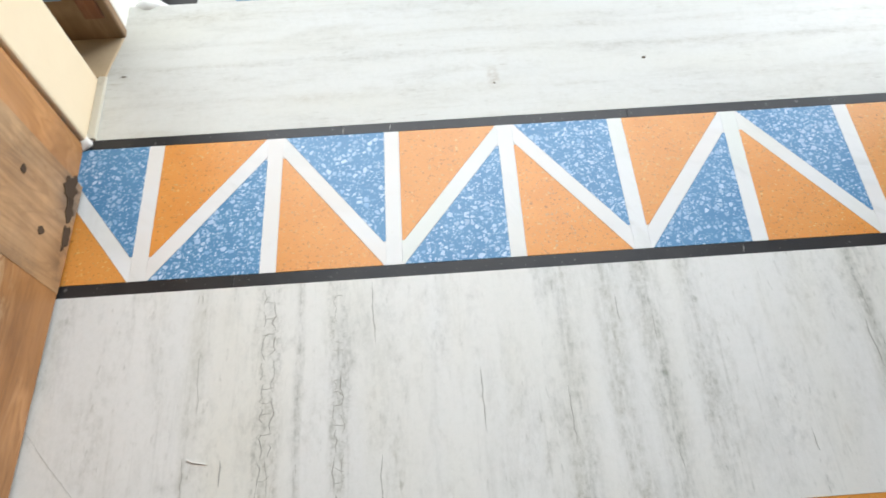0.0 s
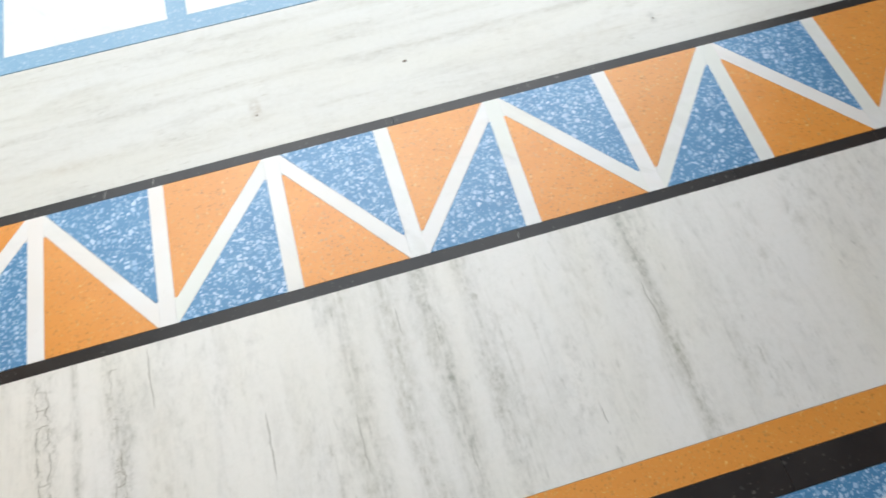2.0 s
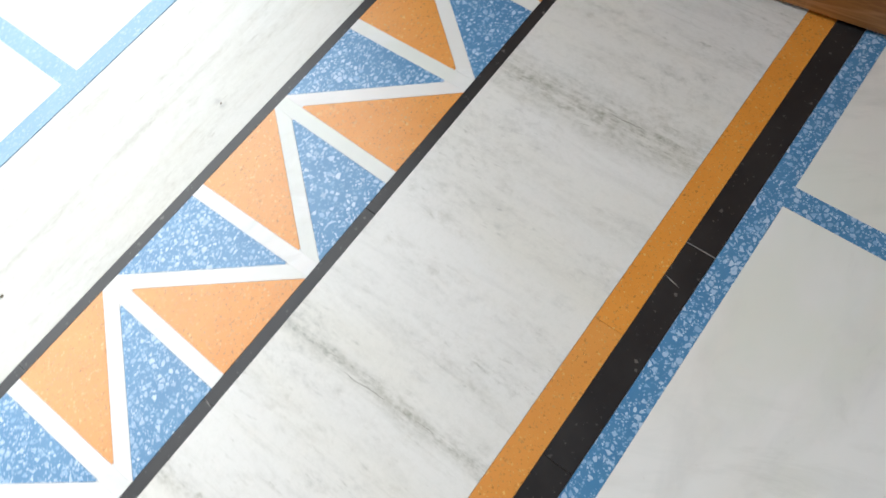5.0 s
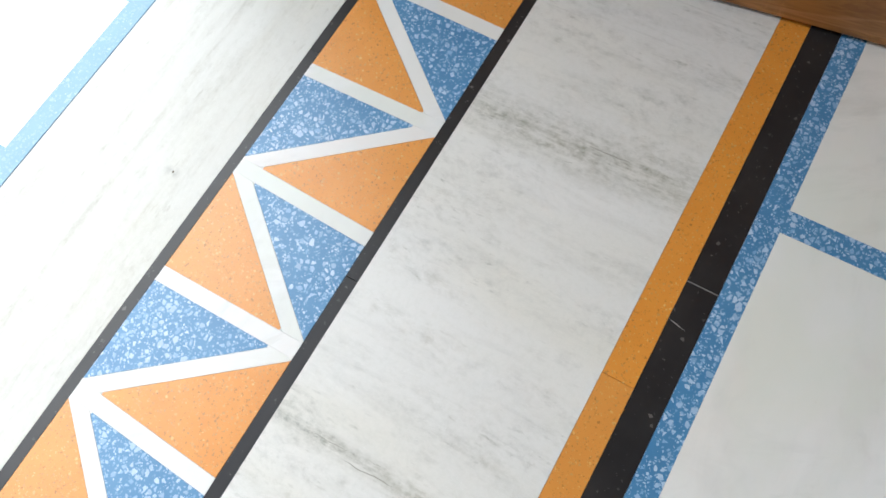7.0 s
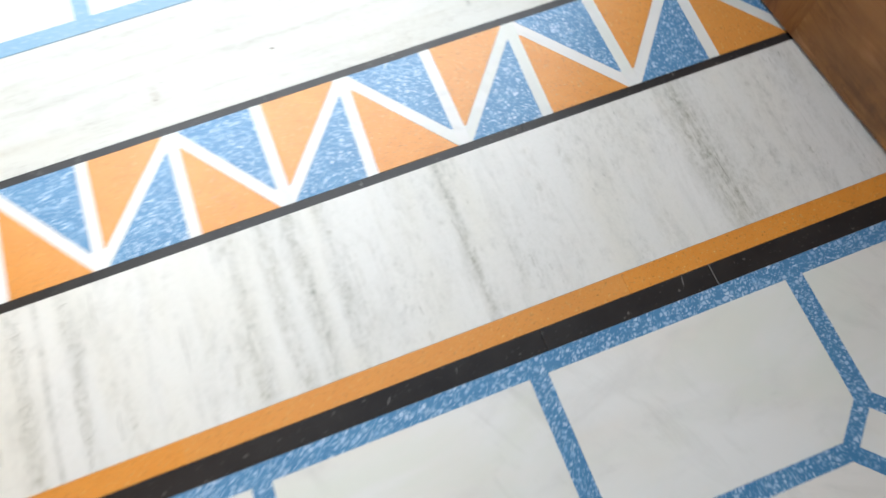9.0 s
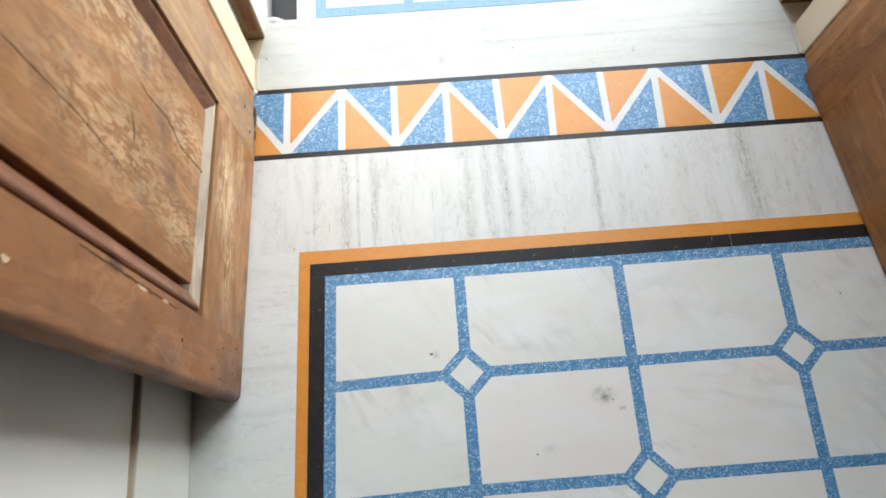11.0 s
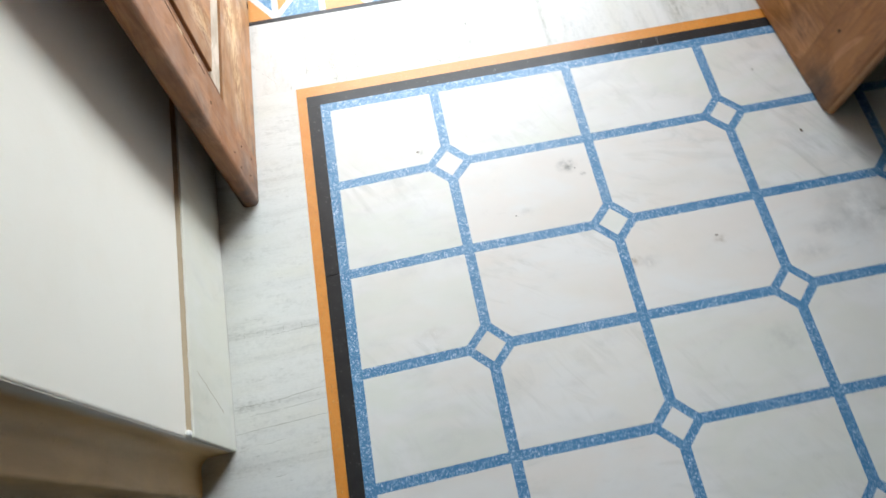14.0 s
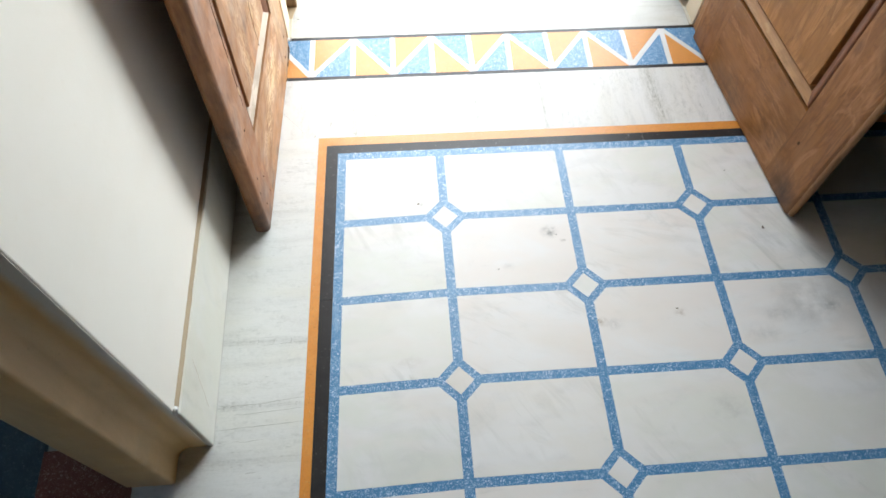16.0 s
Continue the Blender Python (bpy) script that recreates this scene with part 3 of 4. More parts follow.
def piece(name, polys, mat, parent, ease=0.0002):
    bm = bmesh.new()
    for p in polys:
        prism(bm, p, DEEP, 0.0, ease)
    return mesh_object(name, bm, mat, parent)


# ---- shell of the house ----
ROOM_X, ROOM_Y, HIGH = 2.85, -3.3, 2.9
FRONT, OUT = 0.315, 0.535
floor = tagged(solid("floor", bedding, -0.6, ROOM_Y - 0.2, -0.16, ROOM_X + 0.2, OUT, -0.0135),
               "inlaid marble and terrazzo floor, polished, running through the doorway", "floor", kind="structure")
ground = tagged(solid("ground", earth, -60, -60, -0.5, 60, 60, -0.2), "pale paved ground outside the house", "ground", kind="structure")

# wall along the entrance side, with its skirting
bm = bmesh.new()
block(bm, -0.40, -0.766, -0.15, -0.206, FRONT, HIGH, 0.0035, 3)
wall_west = tagged(mesh_object("wall_west", bm, plaster), "cream painted plaster wall beside the open door", "wall", kind="structure")
bm = bmesh.new()
block(bm, -0.206, -0.7672, -0.012, -0.196, FRONT, 0.2145, 0.0025)
skirt = tagged(mesh_object("baseboard", bm, skirt_marble), "greenish white marble skirting on the plaster wall", "skirting", kind="structure")
bm = bmesh.new()
rail_lo = []
for k in range(121):
    y = -0.759 + k * 0.0089
    p = Vector((0, y * 26, 4.0))
    w = 0.0072 + 0.0022 * noise.noise(p) + 0.001 * noise.noise(p * 5)
    h = 0.0015 + 0.0012 * noise.noise(p * 2 + Vector((7, 0, 0)))
    rail_lo.append([bm.verts.new(c) for c in ((-0.2065, y, 0.2140), (-0.2065 + w, y, 0.2140), (-0.2065 + w * 0.8, y, 0.2155 + h), (-0.2065, y, 0.2185 + h * 1.6))])
for a, b in zip(rail_lo, rail_lo[1:]):
    for q in range(4):
        bm.faces.new((a[q], a[(q + 1) % 4], b[(q + 1) % 4], b[q]))
bm.faces.new(rail_lo[0])
bm.faces.new(rail_lo[-1])
tagged(mesh_object("trim", bm, grime), "dirty brown mortar line on top of the skirting", "mortar line", kind="structure")
bm = bmesh.new()
for k in range(7):
    u0, u1 = k / 7, (k + 1) / 7
    a = (-0.655 - 0.05 * u0, 0.185 - 0.13 * u0 + 0.004 * math.sin(k * 2.3))
    b = (-0.655 - 0.05 * u1, 0.185 - 0.13 * u1 + 0.004 * math.sin((k + 1) * 2.3))
    w = 0.00012
    prism_pts = [(-0.1957, a[0] - w, a[1]), (-0.1957, a[0] + w, a[1]), (-0.1957, b[0] + w, b[1]), (-0.1957, b[0] - w, b[1])]
    top = [bm.verts.new(q) for q in prism_pts]
    low = [bm.verts.new((q[0] - 0.002, q[1], q[2])) for q in prism_pts]
    bm.faces.new(top)
    bm.faces.new(low[::-1])
    for i in range(4):
        bm.faces.new((top[i], low[i], low[(i + 1) % 4], top[(i + 1) % 4]))
part("vein", bm, grime, skirt, "thin brown vein across the skirting")
tagged(solid("grout", bedding, -0.1985, -0.759, -0.004, -0.1945, 0.31, 0.0012, 0.0004), "thin cement strip along the foot of the skirting", "joint", kind="structure")
tagged(solid("wall_west_rear", plaster, -0.40, ROOM_Y, -0.15, -0.206, -1.75, HIGH, 0.004), "cream plaster wall past the side doorway", "wall", kind="structure")
tagged(solid("wall_west_lintel", plaster, -0.40, -1.75, 2.1, -0.206, -0.766, HIGH), "plaster over the side doorway", "wall", kind="structure")
tagged(solid("wall_south", low_bounce_paint, -2.6, ROOM_Y - 0.2, -0.15, ROOM_X + 0.2, ROOM_Y, HIGH), "unseen end wall, dark to hold down bounced light", "wall", kind="structure")
tagged(solid("wall_east", low_bounce_paint, ROOM_X, ROOM_Y, -0.15, ROOM_X + 0.2, 0.49, HIGH), "unseen side wall, dark to hold down bounced light", "wall", kind="structure")
tagged(solid("ceiling", low_bounce_paint, -2.8, ROOM_Y - 0.2, HIGH, ROOM_X + 0.2, 0.6, HIGH + 0.2), "unseen plain ceiling, dark to hold down bounced light", "ceiling", kind="structure")

# front wall with the doorway
LEFT, RIGHT = -0.088, 1.072
for side, x0, x1 in (("wall_north", -2.8, LEFT - 0.001), ("wall_north_east", RIGHT + 0.001, ROOM_X + 0.2)):
    w = tagged(solid(side, jamb_paint, x0, 0.362, -0.15, x1, 0.438, HIGH, 0.003), "warm cream painted plaster reveal of the doorway", "wall", kind="structure")
tagged(solid("wall_north_room_side", plaster, -0.42, FRONT, -0.15, LEFT - 0.075, 0.3615, HIGH), "plaster wall behind the open door, cream to the west, darkened to the east", "wall", kind="structure")
# The east stretch is darkened too, so little light bounces behind the leaf.
tagged(solid("wall_north_room_side_east", low_bounce_paint, RIGHT + 0.075, FRONT, -0.15, ROOM_X, 0.3615, HIGH), "plaster wall behind the open door, cream to the west, darkened to the east", "wall", kind="structure")
tagged(solid("wall_north_lintel", plaster, LEFT - 0.001, FRONT, 2.12, RIGHT + 0.001, 0.438, HIGH), "plaster over the doorway", "wall", kind="structure")
for x0, x1 in ((LEFT - 0.001, LEFT + 0.007), (RIGHT - 0.007, RIGHT + 0.001)):
    tagged(solid("baseboard", plinth_stone, x0, 0.3635, -0.012, x1, 0.4395, 0.004, 0.001), "low rough grey-white mortar plinth at the foot of the reveal", "skirting", kind="structure")

# thin brown layer between the reveal and the outer post, and mortar at the black strip's end
for flip in (0, 1):
    bm = bmesh.new()
    turn = (lambda x: x) if not flip else (lambda x: LEFT + RIGHT - x)
    prism(bm, [(turn(x), y) for x, y in ((-0.17, 0.4405), (-0.0825, 0.4405), (-0.079, 0.458), (-0.0745, 0.476), (-0.071, 0.4915), (-0.17, 0.4915))], -0.012, 0.0016, 0.0008)
    tagged(mesh_object("brown_fill", bm, tan_fill), "thin tan-brown layer on the floor beside the outer door post", "mortar", kind="structure")
bm = bmesh.new()
bmesh.ops.create_icosphere(bm, subdivisions=3, radius=1.0, matrix=Matrix.Translation((-0.099, 0.362, 0.0)) @ Matrix.Diagonal((0.016, 0.011, 0.005, 1)))
for v in bm.verts:
    v.co += Vector((noise.noise(v.co * 120), noise.noise(v.co * 120 + Vector((9, 0, 0))), 0.4 * noise.noise(v.co * 150))) * 0.004
tagged(mesh_object("mortar_smear", bm, lime, smooth=True), "white mortar smear at the end of the black strip", "mortar")

# wooden door frame
frame_thing = tagged(new("door_frame"), "brown wooden frame of the double door", "door frame")
for name, x0, x1 in (("post", LEFT - 0.074, LEFT - 0.004), ("post", RIGHT + 0.004, RIGHT + 0.074)):
    part(name, (lambda b: (block(b, x0, FRONT + 0.001, -0.01, x1, 0.3605, 2.12, 0.003), b)[1])(bmesh.new()), wood_frame, frame_thing)
part("head", (lambda b: (block(b, LEFT - 0.074, FRONT + 0.001, 2.05, RIGHT + 0.074, 0.3605, 2.119, 0.003), b)[1])(bmesh.new()), wood_frame, frame_thing)

# outer wooden posts and plaster piers
for s, face in ((-1, LEFT + 0.018), (1, RIGHT - 0.018)):
    post = tagged(new("outer_door_post"), "dark brown wooden outer door post with painted insets", "door post")
    lo, hi = sorted((face, face + s * 0.16))
    bm = bmesh.new()
    block(bm, lo, 0.492, -0.01, hi, 0.5035, 2.1, 0.002)
    part("body", bm, wood_post, post)
    for (z0, z1, a, c, mat, note) in ((0.03, 1.9, 0.008, 0.027, wood_edge, "red-brown raised wooden batten"), (0.055, 1.9, 0.038, 0.055, blue_paint, "pale blue painted batten")):
        a, c = sorted((face + s * a, face + s * c))
        bm = bmesh.new()
        block(bm, a, 0.4895, z0, c, 0.493, z1, 0.001)
        part("batten", bm, mat, post, note)
    lo, hi = sorted((face + s * 0.002, face + s * 1.5))
    tagged(solid("pier", plaster, lo, 0.504, -0.15, hi, 0.66, HIGH, 0.004), "white plaster pier outside the doorway", "pier", kind="structure")

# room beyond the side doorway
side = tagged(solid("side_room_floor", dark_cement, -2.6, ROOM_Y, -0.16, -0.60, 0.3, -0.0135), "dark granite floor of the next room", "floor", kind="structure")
# Unseen wall; its opening is added to brighten the next room with sky.
for x0, y0, z0, y1, z1 in ((-2.8, ROOM_Y, -0.15, -2.4, HIGH), (-2.8, -0.6, -0.15, 0.362, HIGH), (-2.8, -2.4, -0.15, -0.6, 0.8), (-2.8, -2.4, 2.2, -0.6, HIGH)):
    tagged(solid("wall_side_room", plaster, x0, y0, z0, -2.6, y1, z1), "unseen plaster wall of the next room, with an opening added to let light in", "wall", kind="structure")
tagged(solid("wall_side_room_north", plaster, -2.6, 0.0, -0.15, -0.40, 0.3, HIGH), "plain plaster wall of the next room", "wall", kind="structure")
jamb = tagged(new("side_door_frame"), "tan painted wooden frame of the side doorway", "door frame")
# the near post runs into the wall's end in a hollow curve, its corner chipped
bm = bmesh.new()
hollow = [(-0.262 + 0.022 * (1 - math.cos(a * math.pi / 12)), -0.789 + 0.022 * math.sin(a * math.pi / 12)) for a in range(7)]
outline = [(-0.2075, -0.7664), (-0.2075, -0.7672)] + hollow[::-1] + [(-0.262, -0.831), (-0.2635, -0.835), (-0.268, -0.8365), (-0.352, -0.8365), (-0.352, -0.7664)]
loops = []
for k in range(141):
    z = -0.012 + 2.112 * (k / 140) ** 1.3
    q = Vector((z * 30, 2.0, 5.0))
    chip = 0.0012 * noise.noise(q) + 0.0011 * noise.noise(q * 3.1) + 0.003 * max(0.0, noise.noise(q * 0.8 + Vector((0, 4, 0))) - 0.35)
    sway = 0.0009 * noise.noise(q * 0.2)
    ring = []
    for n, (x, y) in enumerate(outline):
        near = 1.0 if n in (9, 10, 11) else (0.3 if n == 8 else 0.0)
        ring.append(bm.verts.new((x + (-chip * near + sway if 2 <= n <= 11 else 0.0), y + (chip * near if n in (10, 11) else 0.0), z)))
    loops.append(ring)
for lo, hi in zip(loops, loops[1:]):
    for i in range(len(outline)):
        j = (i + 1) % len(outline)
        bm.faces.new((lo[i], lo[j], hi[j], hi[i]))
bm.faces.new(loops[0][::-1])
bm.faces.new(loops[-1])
part("post", bm, reveal_paint, jamb, "tan paint, turning white at a ragged line beside the wall's corner", smooth=True)
bm = bmesh.new()
block(bm, -0.342, -1.748, -0.012, -0.263, -1.666, 2.1, 0.004, 3)
part("post", bm, tan_paint, jamb)
bm = bmesh.new()
block(bm, -0.342, -1.666, 2.02, -0.263, -0.841, 2.099, 0.004, 3)
part("head", bm, tan_paint, jamb)


# ---- double door ----
def door_leaf(label, swing_at, toward, face_sign, hinge_wood, foot_wood, stile_wood, rail_wood, field_wood, bevel_wood, end_wood, end_stile):
    """A panelled leaf from its hinge foot to its free foot; the panelled face looks along face_sign * the left normal."""
    a, b = Vector(swing_at), Vector(toward)
    wide, thick, tall, foot = (b - a).length, 0.036, 2.04, 0.004
    leaf = tagged(new("door_leaf"), label, "door")
    d = (b - a).normalized()
    nrm = Vector((-d.y, d.x)) * face_sign
    m = Matrix(((d.x, nrm.x, 0, a.x), (d.y, nrm.y, 0, a.y), (0, 0, 1, 0), (0, 0, 0, 1)))

    def put(name, bm, mat, label=""):
        bmesh.ops.transform(bm, matrix=m, verts=bm.verts)
        return part(name, bm, mat, leaf, label)

    s0, s1 = 0.106, wide - end_stile
    for lo, hi in ((0.0, s0), (s1, wide)):
        bm = bmesh.new()
        block(bm, lo, -thick, foot, hi, 0, tall)
        if lo:
            free = [e for e in bm.edges if all(abs(v.co.x - hi) < 1e-5 for v in e.verts) and abs(e.verts[0].co.z - e.verts[1].co.z) > 1]
            bmesh.ops.bevel(bm, geom=free, offset=0.013, segments=5, affect="EDGES", profile=0.5)
        put("stile", bm, stile_wood if lo else hinge_wood)
    rails = [(foot, 0.228), (0.93, 1.06), (1.90, tall)]
    for lo, hi in rails:
        bm = bmesh.new()
        block(bm, s0 - 0.0005, -thick + 0.0005, lo, s1 + 0.0005, -0.0003, hi, 0.0005)
        put("rail", bm, foot_wood if lo == foot else rail_wood)
    for (_, lo), (hi, _) in zip(rails, rails[1:]):
        # sloping moulding round a raised field, in four mitred members
        shape = ((0.0, -0.017), (0.006, -0.017), (0.0068, -0.004), (0.010, -0.0025), (0.013, -0.003), (0.031, -0.0125), (0.0325, -0.033), (0.0395, -0.033), (0.0395, -0.037), (0.0, -0.037))
        for side in range(4):
            bm = bmesh.new()
            ends = []
            for back, depth in shape:
                x0, x1, z0, z1 = s0 + back, s1 - back, lo + back, hi - back
                corners = ((x0, z0), (x1, z0), (x1, z1), (x0, z1))
                ends.append([bm.verts.new((corners[k][0], depth, corners[k][1])) for k in (side, (side + 1) % 4)])
            for k, e in enumerate(ends):
                f = ends[(k + 1) % len(ends)]
                bm.faces.new((e[0], e[1], f[1], f[0]))
            bm.faces.new([e[0] for e in ends])
            bm.faces.new([e[1] for e in ends][::-1])
            # Level members paler, uprights darker: light and shade put into the wood.
            put("moulding", bm, (bevel_wood, end_wood, bevel_wood, wood_edge)[side], "" if side % 2 else "bevelled moulding, worn and paled as if lit")
        bm = bmesh.new()
        block(bm, s0 + 0.0400, -0.036, lo + 0.0400, s1 - 0.0400, -0.006, hi - 0.0400, 0.002)
        put("panel", bm, field_wood, "cracked golden brown raised panel")
    return leaf, m, wide


def knot(leaf, m, s, z, rs, rz, seed):
    bm = bmesh.new()
    pts = []
    for k in range(12):
        a = k * math.tau / 12
        r = 1 + 0.5 * noise.noise(Vector((math.cos(a), math.sin(a), seed * 2.1)))
        pts.append((s + rs * r * math.cos(a), z + rz * r * math.sin(a)))
    prism(bm, pts, -0.002, 0.0005, 0.0003)
    swap = Matrix(((1, 0, 0, 0), (0, 0, 1, 0), (0, 1, 0, 0), (0, 0, 0, 1)))
    bmesh.ops.transform(bm, matrix=m @ swap, verts=bm.verts)
    part("knot", bm, knot_dark, leaf, "dark knot in the wood")


left_leaf, left_m, left_wide = door_leaf("brown wooden door leaf with worn raised panels, standing open", (-0.0835, 0.31), (-0.1085, -0.277), 1, wood_faded, wood_rail, wood_up, wood_flat, wood_panel, wood_worn_lit, wood_edge, 0.108)
right_leaf, right_m, right_wide = door_leaf("dark brown wooden door leaf with raised panels, standing open", (1.0615, 0.31), (1.1310, -0.305), -1, wood_dark, wood_dark_flat, wood_dark, wood_dark_flat, wood_dark_panel, wood_dark_worn_lit, wood_edge, 0.133)

for k, (q, z, rs, rz) in enumerate(((0.033, 0.087, 0.0042, 0.0035), (0.067, 0.047, 0.004, 0.0045), (0.53, 0.30, 0.003, 0.004))):
    knot(left_leaf, left_m, q, z, rs, rz, k)
# half-round bead down the free edge of the darker leaf
bm = bmesh.new()
prism(bm, [(right_wide - 0.002 + 0.0085 * math.cos(k * math.tau / 16), -0.0125 + 0.0085 * math.sin(k * math.tau / 16)) for k in range(16)], 0.006, 2.038, 0.002)
bmesh.ops.transform(bm, matrix=right_m, verts=bm.verts)
part("bead", bm, wood_bead, right_leaf, "worn half-round wooden bead")
knot(right_leaf, right_m, 0.52, 0.16, 0.003, 0.005, 7)



def on_leaf(leaf, m, name, mat, outline, depth, proud=0.0006, label=""):
    """A thin mark on the face of a leaf: outline in metres along the leaf and up, at a depth from its face."""
    bm = bmesh.new()
    prism(bm, outline, depth - 0.002, depth + proud)
    swap = Matrix(((1, 0, 0, 0), (0, 0, 1, 0), (0, 1, 0, 0), (0, 0, 0, 1)))
    bmesh.ops.transform(bm, matrix=m @ swap, verts=bm.verts)
    return part(name, bm, mat, leaf, label)


def crack(leaf, m, pts, wide, depth, seed, mat):
    """A split that wanders along a few points, in short overlapping slivers."""
    way = []
    for a, b in zip(pts, pts[1:]):
        a, b = Vector(a), Vector(b)
        count = max(2, int((b - a).length / 0.006))
        way += [a.lerp(b, k / count) for k in range(count)]
    way.append(Vector(pts[-1]))
    way = [p + Vector((noise.noise(Vector((p.y * 90, seed, 0))), 0)) * 0.0022 for p in way]
    bm = bmesh.new()
    for k, (a, b) in enumerate(zip(way, way[1:])):
        d = (b - a).normalized()
        w0, w1 = (wide * (0.35 + 0.65 * abs(noise.noise(Vector((j * 0.7, seed, 3.0))))) * min(1.0, 0.3 + 4 * min(j, len(way) - 1 - j) / len(way)) for j in (k, k + 1))
        nrm = Vector((-d.y, d.x))
        prism(bm, [tuple(a - nrm * w0), tuple(b - nrm * w1), tuple(b + nrm * w1), tuple(a + nrm * w0)], depth - 0.002, depth + 0.0005)
    swap = Matrix(((1, 0, 0, 0), (0, 0, 1, 0), (0, 1, 0, 0), (0, 0, 0, 1)))
    bmesh.ops.transform(bm, matrix=m @ swap, verts=bm.verts)
    part("crack", bm, mat, leaf, "dark split in the wood")


def ragged(s, z, rs, rz, seed, points=16, rough=0.6):
    out = []
    for k in range(points):
        a = k * math.tau / points
        r = 1 + rough * noise.noise(Vector((math.cos(a) * 1.7, math.sin(a) * 1.7, seed * 2.9)))
        out.append((s + rs * r * math.cos(a), z + rz * r * math.sin(a)))
    return out


# splits and scars of the worn leaf
crack(left_leaf, left_m, ((0.236, 0.50), (0.238, 0.45), (0.237, 0.406), (0.254, 0.358), (0.253, 0.264)), 0.0012, -0.006, 1.0, knot_dark)
crack(left_leaf, left_m, ((0.287, 0.51), (0.300, 0.50), (0.318, 0.498)), 0.0016, -0.006, 2.0, knot_dark)
crack(left_leaf, left_m, ((0.345, 0.78), (0.35, 0.62), (0.362, 0.52)), 0.0008, -0.006, 4.0, knot_dark)
crack(left_leaf, left_m, ((0.486, 0.60), (0.4875, 0.50), (0.490, 0.40), (0.4915, 0.33)), 0.0022, 0.0, 3.0, knot_dark)
for k, (q, z, rs, rz) in enumerate(((0.536, 0.709, 0.003, 0.006), (0.492, 0.445, 0.0025, 0.012), (0.491, 0.372, 0.002, 0.009))):
    on_leaf(left_leaf, left_m, "scar", bare_wood, ragged(q, z, rs, rz, k + 3), 0.0, label="pale splintered scar in the wood")
for k, (q, z) in enumerate(((0.552, 0.166), (0.499, 0.048), (0.545, 0.06), (0.562, 0.125), (0.51, 0.118))):
    on_leaf(left_leaf, left_m, "nail_hole", knot_dark, ragged(q, z, 0.0015, 0.0028, k + 9, 8), 0.0, label="dark nail hole")
for k, (q, z, rs, rz) in enumerate(((0.012, 0.022, 0.012, 0.010), (0.03, 0.016, 0.010, 0.006), (0.055, 0.012, 0.012, 0.005))):
    on_leaf(left_leaf, left_m, "rot", knot_dark, ragged(q, z, rs, rz, k + 21, 18, 0.8), 0.0, label="black rotten patch at the foot of the stile")

# ---- inlaid floor ----
# threshold bands
TOP_A, TOP_B, LOW_A, LOW_B = 0.364, 0.3535, 0.213, 0.2015
X0, X1 = -0.105, 1.11


def bands():
    piece("marble_slab", [box2(-0.20, TOP_A + GAP, 1.2, OUT)], sill_marble, floor)
    piece("marble_slab", [box2(-0.196, 0.0 + GAP, ROOM_X, LOW_B - GAP)], slab_marble, floor)
    piece("marble_slab", [[(-0.343, ROOM_Y), (-GAP + 0.028 * ROOM_Y, ROOM_Y), (-GAP, -GAP), (-0.343, -GAP)]], edge_marble, floor)
    cuts = [-0.20, 0.155, 0.43, 0.88, 1.2]
    for lo, hi in zip(cuts, cuts[1:]):
        piece("black_strip", [box2(lo + GAP, TOP_B + GAP, hi - GAP, TOP_A - GAP)], black_stone, floor)
    cuts = [-0.196, 0.06, 0.505, 0.71, 1.4]
    for lo, hi in zip(cuts, cuts[1:]):
        piece("black_strip", [box2(lo + GAP, LOW_B + GAP, hi - GAP, LOW_A - GAP)], black_stone, floor)


